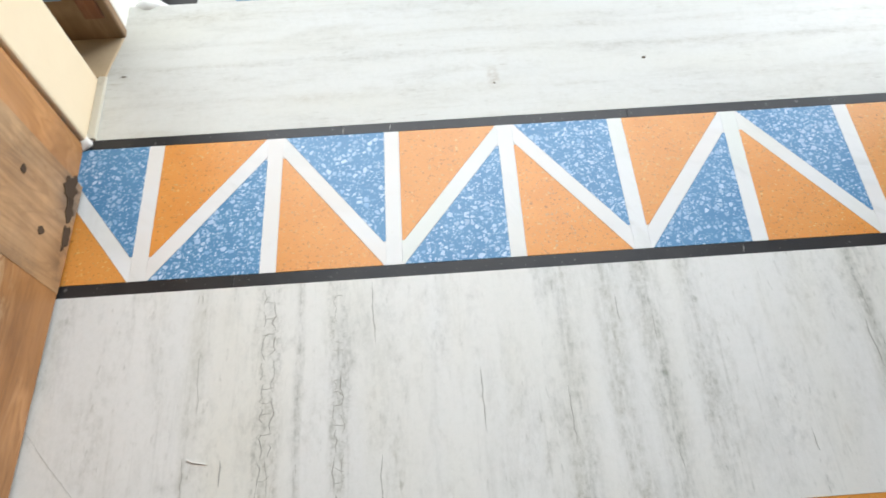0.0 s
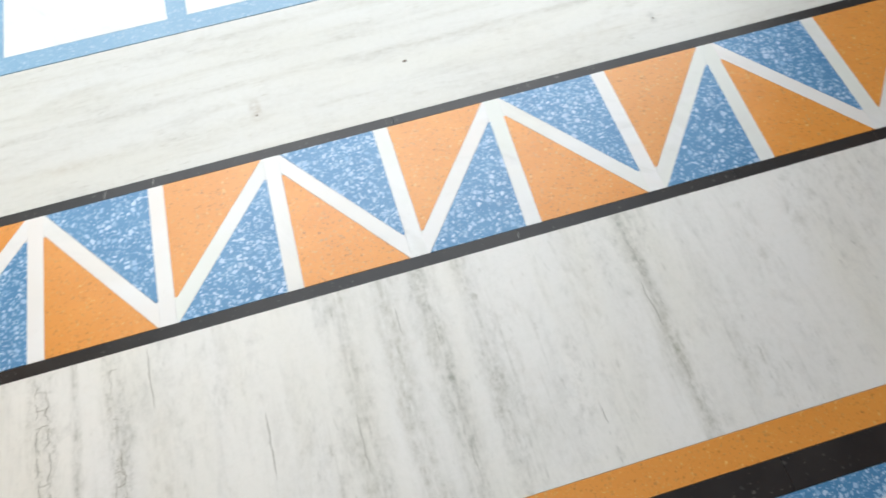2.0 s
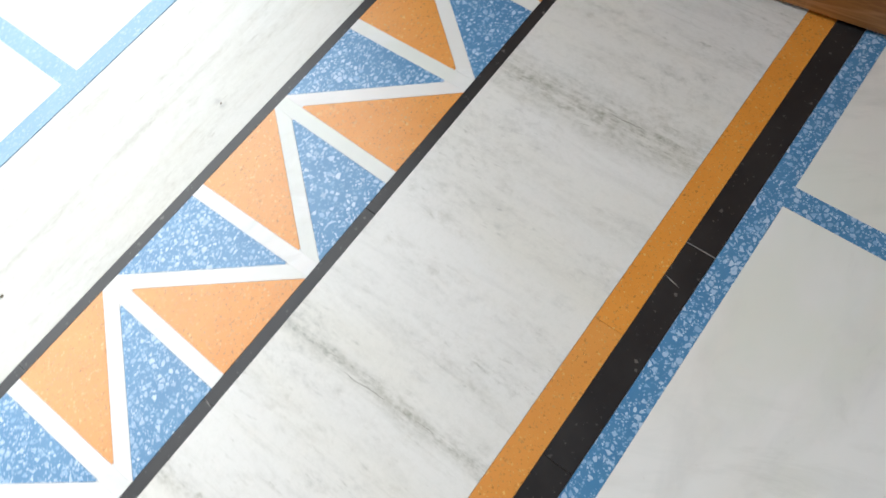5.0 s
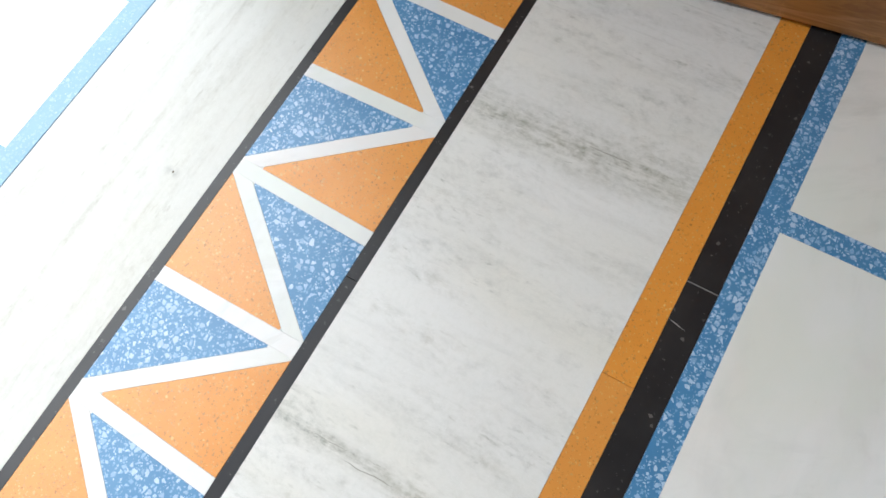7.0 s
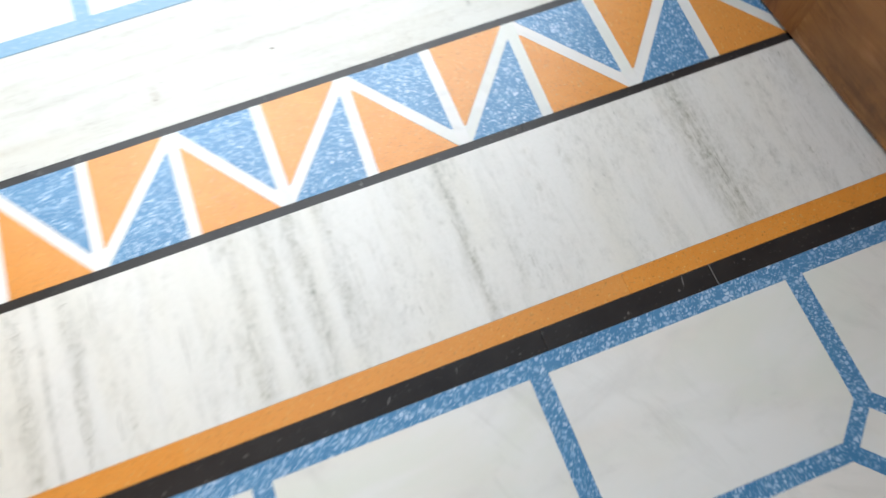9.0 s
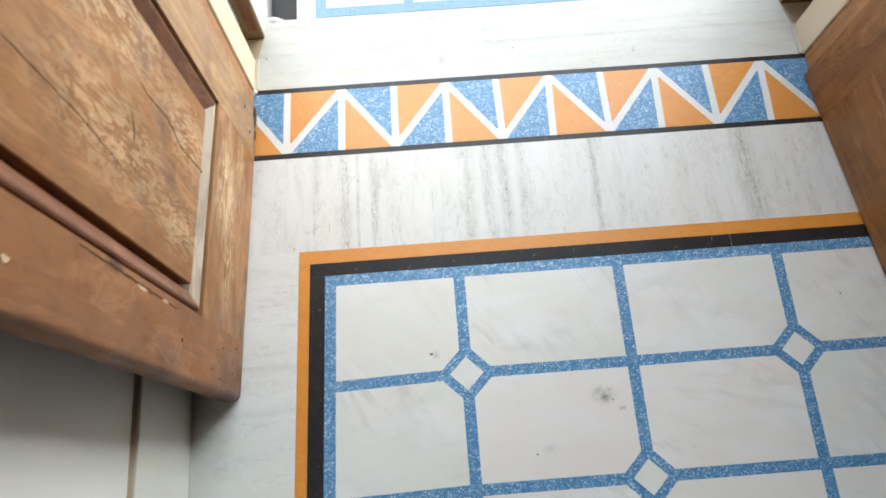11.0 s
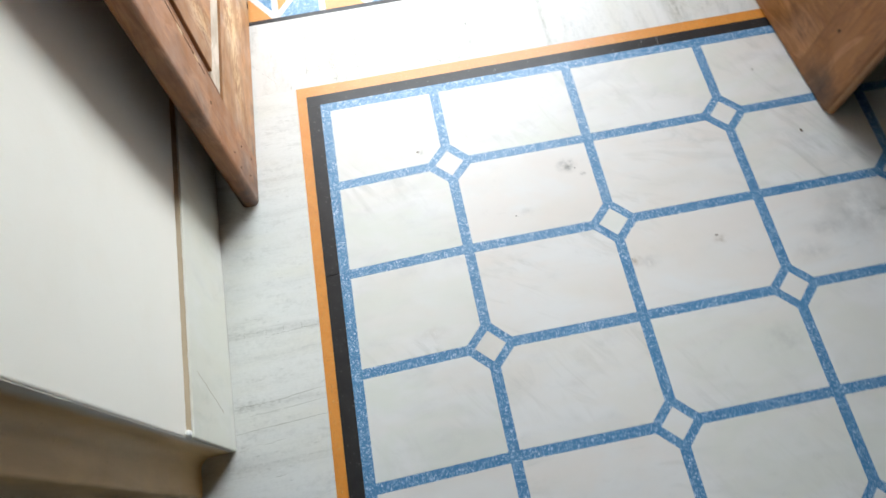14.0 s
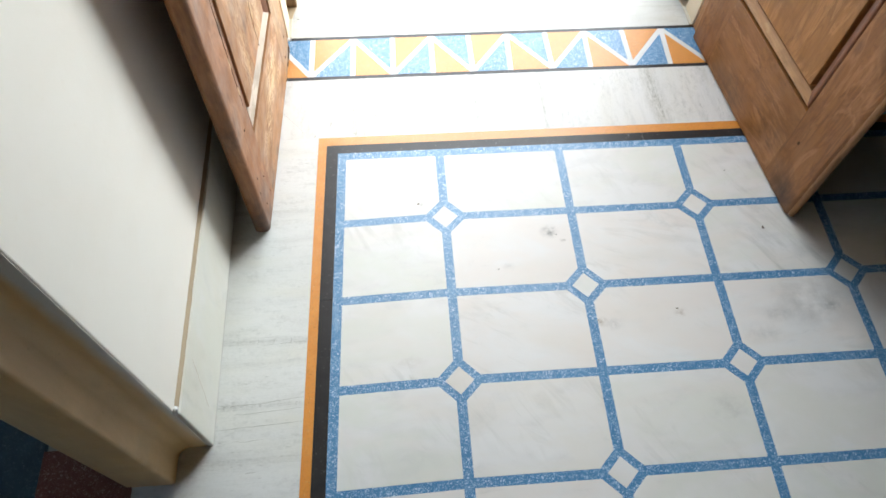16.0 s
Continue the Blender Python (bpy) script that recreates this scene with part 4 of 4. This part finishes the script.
def zigzag():
    """Strips from edge to edge, each leaning a little, with diagonals from foot to tip between them."""
    w, wd, blunt, y0, y1 = 0.0144, 0.0140, 0.0026, LOW_A, TOP_B
    feet = [(-0.244, -0.242), (-0.024, -0.0215), (0.199, 0.201), (0.418, 0.416), (0.639, 0.6365), (0.863, 0.861), (1.086, 1.084)]
    tips = [(-0.131, -0.128), (0.0885, 0.0915), (0.308, 0.3095), (0.522, 0.5265), (0.746, 0.7505), (0.973, 0.977), (1.196, 1.2)]
    marks = sorted([(a, b, 0) for a, b in feet] + [(a, b, 1) for a, b in tips])
    tall = y1 - y0
    for (a0, a1, up_a), (b0, b1, up_b) in zip(marks, marks[1:]):
        cell = [(a0 + w / 2, y0 + GAP), (b0 - w / 2, y0 + GAP), (b1 - w / 2, y1 - GAP), (a1 + w / 2, y1 - GAP)]
        cell = clip(clip(cell, -1, 0, 0.17), 1, 0, 1.18)
        if len(cell) < 3 or max(p[0] for p in cell) - min(p[0] for p in cell) < 0.004:
            continue
        xa, ya, xb, yb = (a1, y1, b0, y0) if up_a else (a0, y0, b1, y1)
        dx, dy = xb - xa, yb - ya
        ln = math.hypot(dx, dy)
        nx, ny = -dy / ln, dx / ln
        if ny < 0:
            nx, ny = -nx, -ny
        c = nx * xa + ny * ya
        upper = clip(cell, -nx, -ny, -(c + wd / 2 + GAP))
        lower = clip(cell, nx, ny, c - wd / 2 - GAP)
        lath = clip(clip(cell, nx, ny, c + wd / 2 - GAP), -nx, -ny, -(c - wd / 2 + GAP))
        # the sharp tips of the triangles are broken off and filled
        points = []
        if len(upper) >= 3:
            y = min(p[1] for p in upper) + blunt
            points.append(clip(upper, 0, 1, y - GAP))
            upper = clip(upper, 0, -1, -y)
        if len(lower) >= 3:
            y = max(p[1] for p in lower) - blunt
            points.append(clip(lower, 0, -1, -y - GAP))
            lower = clip(lower, 0, 1, y)
        over, under = (blue_terrazzo, orange_terrazzo) if up_a else (orange_terrazzo, blue_terrazzo)
        for poly, mat in ((upper, over), (lower, under)):
            if len(poly) >= 3:
                piece("blue_triangle" if mat is blue_terrazzo else "orange_triangle", [poly], mat, floor)
        if len(lath) >= 3:
            piece("white_strip", [lath] + [p for p in points if len(p) >= 3], strip_marble, floor, 0.0)
    for b, t, _ in marks:
        if -0.18 < b < 1.17:
            h = w / 2 - GAP
            piece("white_strip", [[(b - h, y0 + GAP), (b + h, y0 + GAP), (t + h, y1 - GAP), (t - h, y1 - GAP)]], strip_marble, floor, 0.0)


def panel(parent, x_left, y_top, x_right, y_bottom, cols, rows, first_is_odd, w=0.021, v=0.0195, rim=0.023, slant=lambda p: p, line_stone=blue_terrazzo):
    """Tiles in a grid of blue terrazzo with a small white diamond on every second crossing."""
    a_out, a_in = 0.0545, 0.0310
    xs = [x_left + rim] + cols + [x_right - rim]
    ys = [y_top - rim] + rows + [y_bottom + rim]
    gem = lambda i, j: 0 < i < len(xs) - 1 and 0 < j < len(ys) - 1 and (i + j) % 2 == first_is_odd
    edge_x = lambda i, s: xs[i] + (s * w / 2 if 0 < i < len(xs) - 1 else 0)
    edge_y = lambda j, s: ys[j] + (s * v / 2 if 0 < j < len(ys) - 1 else 0)

    def off_gem(poly, i, j, sx, sy, size):
        return clip(poly, -sx, -sy, -(sx * xs[i] + sy * ys[j] + size)) if gem(i, j) else poly

    for i in range(len(xs) - 1):
        for j in range(len(ys) - 1):
            p = box2(edge_x(i, 1) + GAP, edge_y(j + 1, 1) + GAP, edge_x(i + 1, -1) - GAP, edge_y(j, -1) - GAP)
            p = off_gem(p, i, j, 1, -1, a_out)
            p = off_gem(p, i + 1, j, -1, -1, a_out)
            p = off_gem(p, i, j + 1, 1, 1, a_out)
            p = off_gem(p, i + 1, j + 1, -1, 1, a_out)
            piece("tile", [slant(p)], cream_marble, parent)
    grid = []
    for i in range(1, len(xs) - 1):
        for j in range(len(ys) - 1):
            for s in (-1, 1):
                lo, hi = sorted((xs[i], xs[i] + s * w / 2))
                p = box2(lo, edge_y(j + 1, 1), hi, edge_y(j, -1))
                if gem(i, j):
                    p = box2(lo, p[0][1], hi, ys[j])
                if gem(i, j + 1):
                    p = box2(lo, ys[j + 1], hi, p[2][1])
                p = off_gem(p, i, j, s, -1, a_out)
                p = off_gem(p, i, j + 1, s, 1, a_out)
                grid.append(p)
    for j in range(1, len(ys) - 1):
        for i in range(len(xs) - 1):
            for s in (-1, 1):
                lo, hi = sorted((ys[j], ys[j] + s * v / 2))
                p = box2(edge_x(i, 1), lo, edge_x(i + 1, -1), hi)
                if gem(i, j):
                    p = box2(xs[i], lo, p[1][0], hi)
                if gem(i + 1, j):
                    p = box2(p[0][0], lo, xs[i + 1], hi)
                p = off_gem(p, i, j, 1, s, a_out)
                p = off_gem(p, i + 1, j, -1, s, a_out)
                grid.append(p)
    for i in range(1, len(xs) - 1):
        for j in range(1, len(ys) - 1):
            x, y = xs[i], ys[j]
            if not gem(i, j):
                grid.append(box2(x - w / 2, y - v / 2, x + w / 2, y + v / 2))
                continue
            for sx, sy in ((1, 1), (-1, 1), (-1, -1), (1, -1)):
                grid.append([(x + sx * a_in, y), (x + sx * a_out, y), (x, y + sy * a_out), (x, y + sy * a_in)])
            k = a_in - GAP * 1.5
            piece("diamond", [[(x + k, y), (x, y + k), (x - k, y), (x, y - k)]], cream_marble, parent)
    # rim
    grid += [box2(x_left + GAP, y_top - rim, x_right - GAP, y_top - GAP), box2(x_left + GAP, y_bottom + GAP, x_right - GAP, y_bottom + rim),
             box2(x_left + GAP, y_bottom + rim, x_left + rim, y_top - rim), box2(x_right - rim, y_bottom + rim, x_right - GAP, y_top - rim)]
    piece("blue_terrazzo_grid", [slant(p) for p in grid], line_stone, parent, 0.0)


bands()
zigzag()
R, B = 2.45, -2.95
LEAN = 0.028


def lean(poly, limit):
    """The western border runs slightly off square."""
    return [(x + LEAN * y if x < limit and y < 0 else x, y) for x, y in poly]


def settle(poly, limit):
    """The rows sink a little towards the western border."""
    return lean([(x, y - 0.007 * (0.29 - max(x, 0.07)) / 0.22 if x < 0.29 and B + 0.1 < y < -0.09 else y) for x, y in poly], limit)


O, K = -0.0258, -0.0515
for lo, hi in ((0.0, 0.24), (0.24, 0.74), (0.74, R + 0.0515)):
    piece("orange_border", [lean(box2(lo + GAP, O + GAP, hi - GAP, -GAP), 0.01)], orange_terrazzo, floor)
for lo, hi in ((0.0212, 0.63), (0.63, 0.8355), (0.8365, R + 0.03)):
    piece("black_border", [lean(box2(lo + GAP, K + GAP, hi - GAP, O - GAP), 0.06)], black_stone, floor)
for hi, lo in ((O, -0.75), (-0.75, B - 0.0515)):
    piece("orange_border", [lean(box2(GAP, lo + GAP, 0.0212 - GAP, hi - GAP), 1)], orange_terrazzo, floor)
for hi, lo in ((K, -0.46), (-0.461, -1.3), (-1.3, B - 0.0515)):
    piece("black_border", [lean(box2(0.0212 + GAP, lo + GAP, 0.0505 - GAP, hi - GAP), 1)], black_stone, floor)
piece("mortar_joint", [box2(0.8356, K + GAP, 0.8364, O - GAP)], scrape, floor)


def scratch(x, y, dx, dy, wide):
    """A pale scrape on the black stone."""
    bm = bmesh.new()
    n = Vector((-dy, dx)).normalized() * wide
    prism(bm, [(x - dx, y - dy), (x + n.x, y + n.y), (x + dx, y + dy), (x - n.x, y - n.y)], -0.001, 0.00025)
    part("scratch", bm, scrape, floor, "pale grey scrape on the black border")


for x, y, dx, dy, wide in ((0.80, -0.033, 0.002, 0.008, 0.0006), (0.452, -0.04, 0.003, 0.005, 0.0006), (0.53, -0.035, 0.0008, 0.004, 0.0004),
                           (0.155, 0.358, 0.001, 0.004, 0.0006), (0.20, 0.359, 0.001, 0.004, 0.0006), (0.505, 0.207, 0.001, 0.004, 0.0006)):
    scratch(x, y, dx, dy, wide)


def hairline(pts, wide, seed, jitter=0.0008, step=0.004):
    """A thin dark crack-like vein in the marble, wavering and of uneven width."""
    way = []
    for a, b in zip(pts, pts[1:]):
        a, b = Vector(a), Vector(b)
        count = max(2, int((b - a).length / step))
        way += [a.lerp(b, k / count) for k in range(count)]
    way.append(Vector(pts[-1]))
    bm = bmesh.new()
    rows = []
    for k, p in enumerate(way):
        d = way[min(k + 1, len(way) - 1)] - way[max(k - 1, 0)]
        nrm = Vector((-d.y, d.x)).normalized()
        seed_at = Vector((p.x * 160, p.y * 160, seed * 5.3))
        q = p + nrm * jitter * (noise.noise(seed_at) * 1.6 + noise.noise(seed_at * 0.25) * 2.0)
        end = min(1.0, 0.25 + 4.0 * min(k, len(way) - 1 - k) / len(way))
        w = nrm * wide * end * (0.55 + 0.7 * abs(noise.noise(seed_at * 0.6 + Vector((0, 9, 0)))))
        rows.append([bm.verts.new((q.x + w.x, q.y + w.y, 0.0002)), bm.verts.new((q.x - w.x, q.y - w.y, 0.0002)),
                     bm.verts.new((q.x - w.x, q.y - w.y, -0.001)), bm.verts.new((q.x + w.x, q.y + w.y, -0.001))])
    for a, b in zip(rows, rows[1:]):
        for k in range(4):
            bm.faces.new((a[k], a[(k + 1) % 4], b[(k + 1) % 4], b[k]))
    bm.faces.new(rows[0][::-1])
    bm.faces.new(rows[-1])
    part("hairline_vein", bm, vein_dark, floor, "thin dark vein in the marble")


# slab by the threshold: short broken lines along its streaks
rng = random.Random(12)
for x in (0.030, 0.034, 0.060, 0.116, 0.119, 0.180, 0.262, 0.335, 0.381, 0.384, 0.412, 0.416, 0.449, 0.52, 0.592, 0.596, 0.68, 0.76, 0.89, 0.905):
    y = 0.008 + rng.random() * 0.05
    while y < 0.19:
        reach = 0.008 + rng.random() ** 2 * 0.05
        off = rng.uniform(-0.004, 0.004)
        if rng.random() < 0.36:
            hairline([(x + off, y), (x + off + rng.uniform(-0.002, 0.002), min(y + reach, 0.198))], rng.uniform(0.0002, 0.0006), rng.random() * 40)
        y += reach + 0.01 + rng.random() * 0.05
# two ragged lines with links between them along two of the streaks
for x, half, share in ((0.0925, 0.0055, 0.85), (0.150, 0.004, 0.6)):
    for flank in (-1, 1):
        y = 0.004
        while y < 0.185:
            reach = rng.uniform(0.008, 0.03)
            if rng.random() < share:
                way = [(x + flank * half * rng.uniform(0.25, 1.15), y + reach * k / 4) for k in range(5)]
                hairline(way, rng.uniform(0.00025, 0.0006), rng.random() * 40, 0.0007, 0.002)
            y += reach + rng.uniform(0.0, 0.008)
    y = 0.01
    while y < 0.19:
        if rng.random() < share:
            hairline([(x - half, y), (x, y + rng.uniform(-0.002, 0.002)), (x + half, y + rng.uniform(-0.003, 0.003))], rng.uniform(0.0002, 0.0004), rng.random() * 40, 0.0008, 0.002)
        y += rng.uniform(0.006, 0.018)
# short angled crack by the open leaf
hairline([(-0.095, 0.090), (-0.072, 0.061), (-0.051, 0.039), (-0.035, 0.012)], 0.00022, 61, 0.0006)
# strip beside the plaster wall
hairline([(-0.194, -0.738), (-0.015, -0.729)], 0.00055, 3, 0.0004)
hairline([(-0.19, -0.690), (-0.10, -0.687), (-0.02, -0.679)], 0.0006, 7, 0.0012)
hairline([(-0.17, -0.709), (-0.10, -0.706), (-0.02, -0.700)], 0.0004, 11, 0.0010)
hairline([(-0.16, -0.764), (-0.10, -0.762)], 0.0003, 15, 0.0010)
hairline([(-0.11, -0.560), (-0.02, -0.556)], 0.00035, 19, 0.0008)
hairline([(-0.13, -0.826), (-0.11, -0.824)], 0.0005, 20, 0.0008)
for k in range(9):
    cx = -0.18 + 0.019 * k + rng.uniform(-0.004, 0.004)
    cy, h = -0.692 + 0.05 * (cx + 0.1) * 0.3, rng.uniform(0.003, 0.006)
    hairline([(cx + h * math.cos(a * 0.66), cy + h * 0.7 * math.sin(a * 0.66)) for a in range(9)], 0.0003, k + 30, 0.0006, 0.002)
    if k % 2:
        hairline([(cx, -0.545), (cx + rng.uniform(-0.004, 0.004), -0.558)], 0.0004, k + 50, 0.0006, 0.002)

piece("orange_border", [box2(R + 0.03, B - 0.0515, R + 0.0515, O - GAP)], orange_terrazzo, floor)
piece("black_border", [box2(R + GAP, B - 0.0515, R + 0.03 - GAP, O - GAP)], black_stone, floor)
piece("marble_slab", [box2(R + 0.052, ROOM_Y, ROOM_X, -GAP)], edge_marble, floor)
piece("marble_slab", [box2(GAP, ROOM_Y, R + 0.0515, B - 0.052)], edge_marble, floor)
panel(floor, 0.0505, -0.0515, R, B, [0.304, 0.6095, 0.9175, 1.2255, 1.533, 1.84, 2.147], [-0.256, -0.459, -0.665, -0.8745] + [-1.08 - 0.206 * j for j in range(9)], 0, rim=0.021, slant=lambda p: settle(p, 0.09))

# side room floor slabs
piece("granite_slab", [box2(-0.78, -1.9, -0.5235, 0.0)], teal_granite, side)
piece("granite_slab", [box2(-2.6, -1.9, -0.785, 0.0)], teal_granite, side)
doorstep = tagged(solid("doorstep", red_granite, -0.522, -1.75, -0.012, -0.343, -0.757, 0.0035, 0.001), "dark red granite doorstep of the side doorway", "doorstep", kind="structure")

# porch outside
porch = tagged(solid("porch", bedding, -0.001, OUT, -0.17, 3.0, 2.2, -0.0135), "white marble porch with blue terrazzo lines", "porch", kind="structure")
piece("marble_slab", [box2(0.0, OUT + GAP, 0.041 - GAP, 2.2)], sill_marble, porch)
piece("marble_slab", [box2(1.04 + GAP, OUT + GAP, 3.0, 2.2)], sill_marble, porch)
panel(porch, 0.041, 2.1, 1.04, OUT + 0.001, [0.245, 0.448, 0.651, 0.855], [1.775, 1.47, 1.165, 0.86], 0, line_stone=glare_terrazzo)
# The dark strip beside the porch, built as a sunken channel.
gutter = tagged(solid("gutter", dark_cement, -0.3, OUT + 0.001, -0.2, -0.0015, 2.2, -0.07), "dark sunken channel beside the porch", "gutter", kind="structure")
bm = bmesh.new()
bmesh.ops.create_uvsphere(bm, u_segments=20, v_segments=10, radius=1.0, matrix=Matrix.Translation((-0.052, OUT + 0.002, -0.03)) @ Matrix.Diagonal((0.028, 0.016, 0.034, 1)))
for v in bm.verts:
    v.co += Vector((noise.noise(v.co * 60), noise.noise(v.co * 60 + Vector((9, 0, 0))), 0)) * 0.002
tagged(mesh_object("mortar_lump", bm, lime, smooth=True), "rounded white mortar lump at the slab's corner", "mortar")

# ---- small things ----
# plaster crumb at the corner over the skirting
bm = bmesh.new()
bmesh.ops.create_icosphere(bm, subdivisions=2, radius=1.0, matrix=Matrix.Translation((-0.203, -0.762, 0.2185)) @ Matrix.Diagonal((0.006, 0.007, 0.007, 1)))
for v in bm.verts:
    v.co += Vector((noise.noise(v.co * 150), noise.noise(v.co * 150 + Vector((9, 0, 0))), noise.noise(v.co * 150 + Vector((0, 9, 0))))) * 0.002
tagged(mesh_object("plaster_lump", bm, lime, smooth=True), "small white plaster lump at the wall's corner", "plaster")
# iron hook on the rear of the open leaf
curve = bpy.data.curves.new("hook", "CURVE")
curve.dimensions = "3D"
curve.bevel_depth = 0.004
curve.bevel_resolution = 3
sp = curve.splines.new("BEZIER")
sp.bezier_points.add(5)
for bp, co in zip(sp.bezier_points, ((-0.118, -0.258, 0.80), (-0.150, -0.275, 0.786), (-0.167, -0.28, 0.79), (-0.158, -0.28, 0.83), (-0.142, -0.279, 0.88), (-0.124, -0.262, 0.96))):
    bp.co = co
    bp.handle_left_type = bp.handle_right_type = "AUTO"
hook_src = new("hook_source", curve)
me = bpy.data.meshes.new_from_object(hook_src.evaluated_get(bpy.context.evaluated_depsgraph_get()))
bpy.data.objects.remove(hook_src)
me.materials.append(iron)
hook = new("hook", me)
hook.parent = left_leaf
hook["label"] = "bent dark iron door hook"


def stain(x, y, rx, ry, seed, mat=dirt, name="dirt_speck", label="small dark dirt speck stuck to the marble"):
    bm = bmesh.new()
    pts = []
    for k in range(14):
        a = k * math.tau / 14
        r = 1 + 0.55 * noise.noise(Vector((math.cos(a) * 1.3, math.sin(a) * 1.3, seed * 3.7)))
        pts.append((x + rx * r * math.cos(a), y + ry * r * math.sin(a)))
    prism(bm, pts, -0.001, 0.0005, 0.0003)
    return tagged(mesh_object(name, bm, mat), label, "dirt", "specks on the floor")


for k, (x, y, rx, ry) in enumerate([
        (0.563, -0.322, 0.0016, 0.0012), (0.622, -0.547, 0.0013, 0.0014), (0.805, -0.53, 0.0028, 0.002), (1.02, -0.159, 0.0018, 0.0014),
        (0.242, -0.216, 0.003, 0.0018), (1.066, -0.332, 0.003, 0.004), (0.416, -0.407, 0.002, 0.0012), (0.3055, 0.405, 0.001, 0.0012),
        (0.7165, 0.402, 0.0012, 0.001), (0.46, 0.426, 0.002, 0.0016), (-0.065, 0.44, 0.003, 0.0008)]):
    stain(x, y, rx, ry, k)

# a bit of white thread on the slab
curve = bpy.data.curves.new("thread", "CURVE")
curve.dimensions = "3D"
curve.bevel_depth = 0.0004
curve.bevel_resolution = 2
sp = curve.splines.new("BEZIER")
sp.bezier_points.add(3)
for bp, co in zip(sp.bezier_points, ((0.0335, 0.0600, 0.0004), (0.0380, 0.0572, 0.0006), (0.0430, 0.0565, 0.0004), (0.0490, 0.0550, 0.0004))):
    bp.co = co
    bp.handle_left_type = bp.handle_right_type = "AUTO"
source = new("thread_source", curve)
me = bpy.data.meshes.new_from_object(source.evaluated_get(bpy.context.evaluated_depsgraph_get()))
bpy.data.objects.remove(source)
me.materials.append(lime)
tagged(new("thread", me), "short curled white thread lying on the marble slab", "thread")
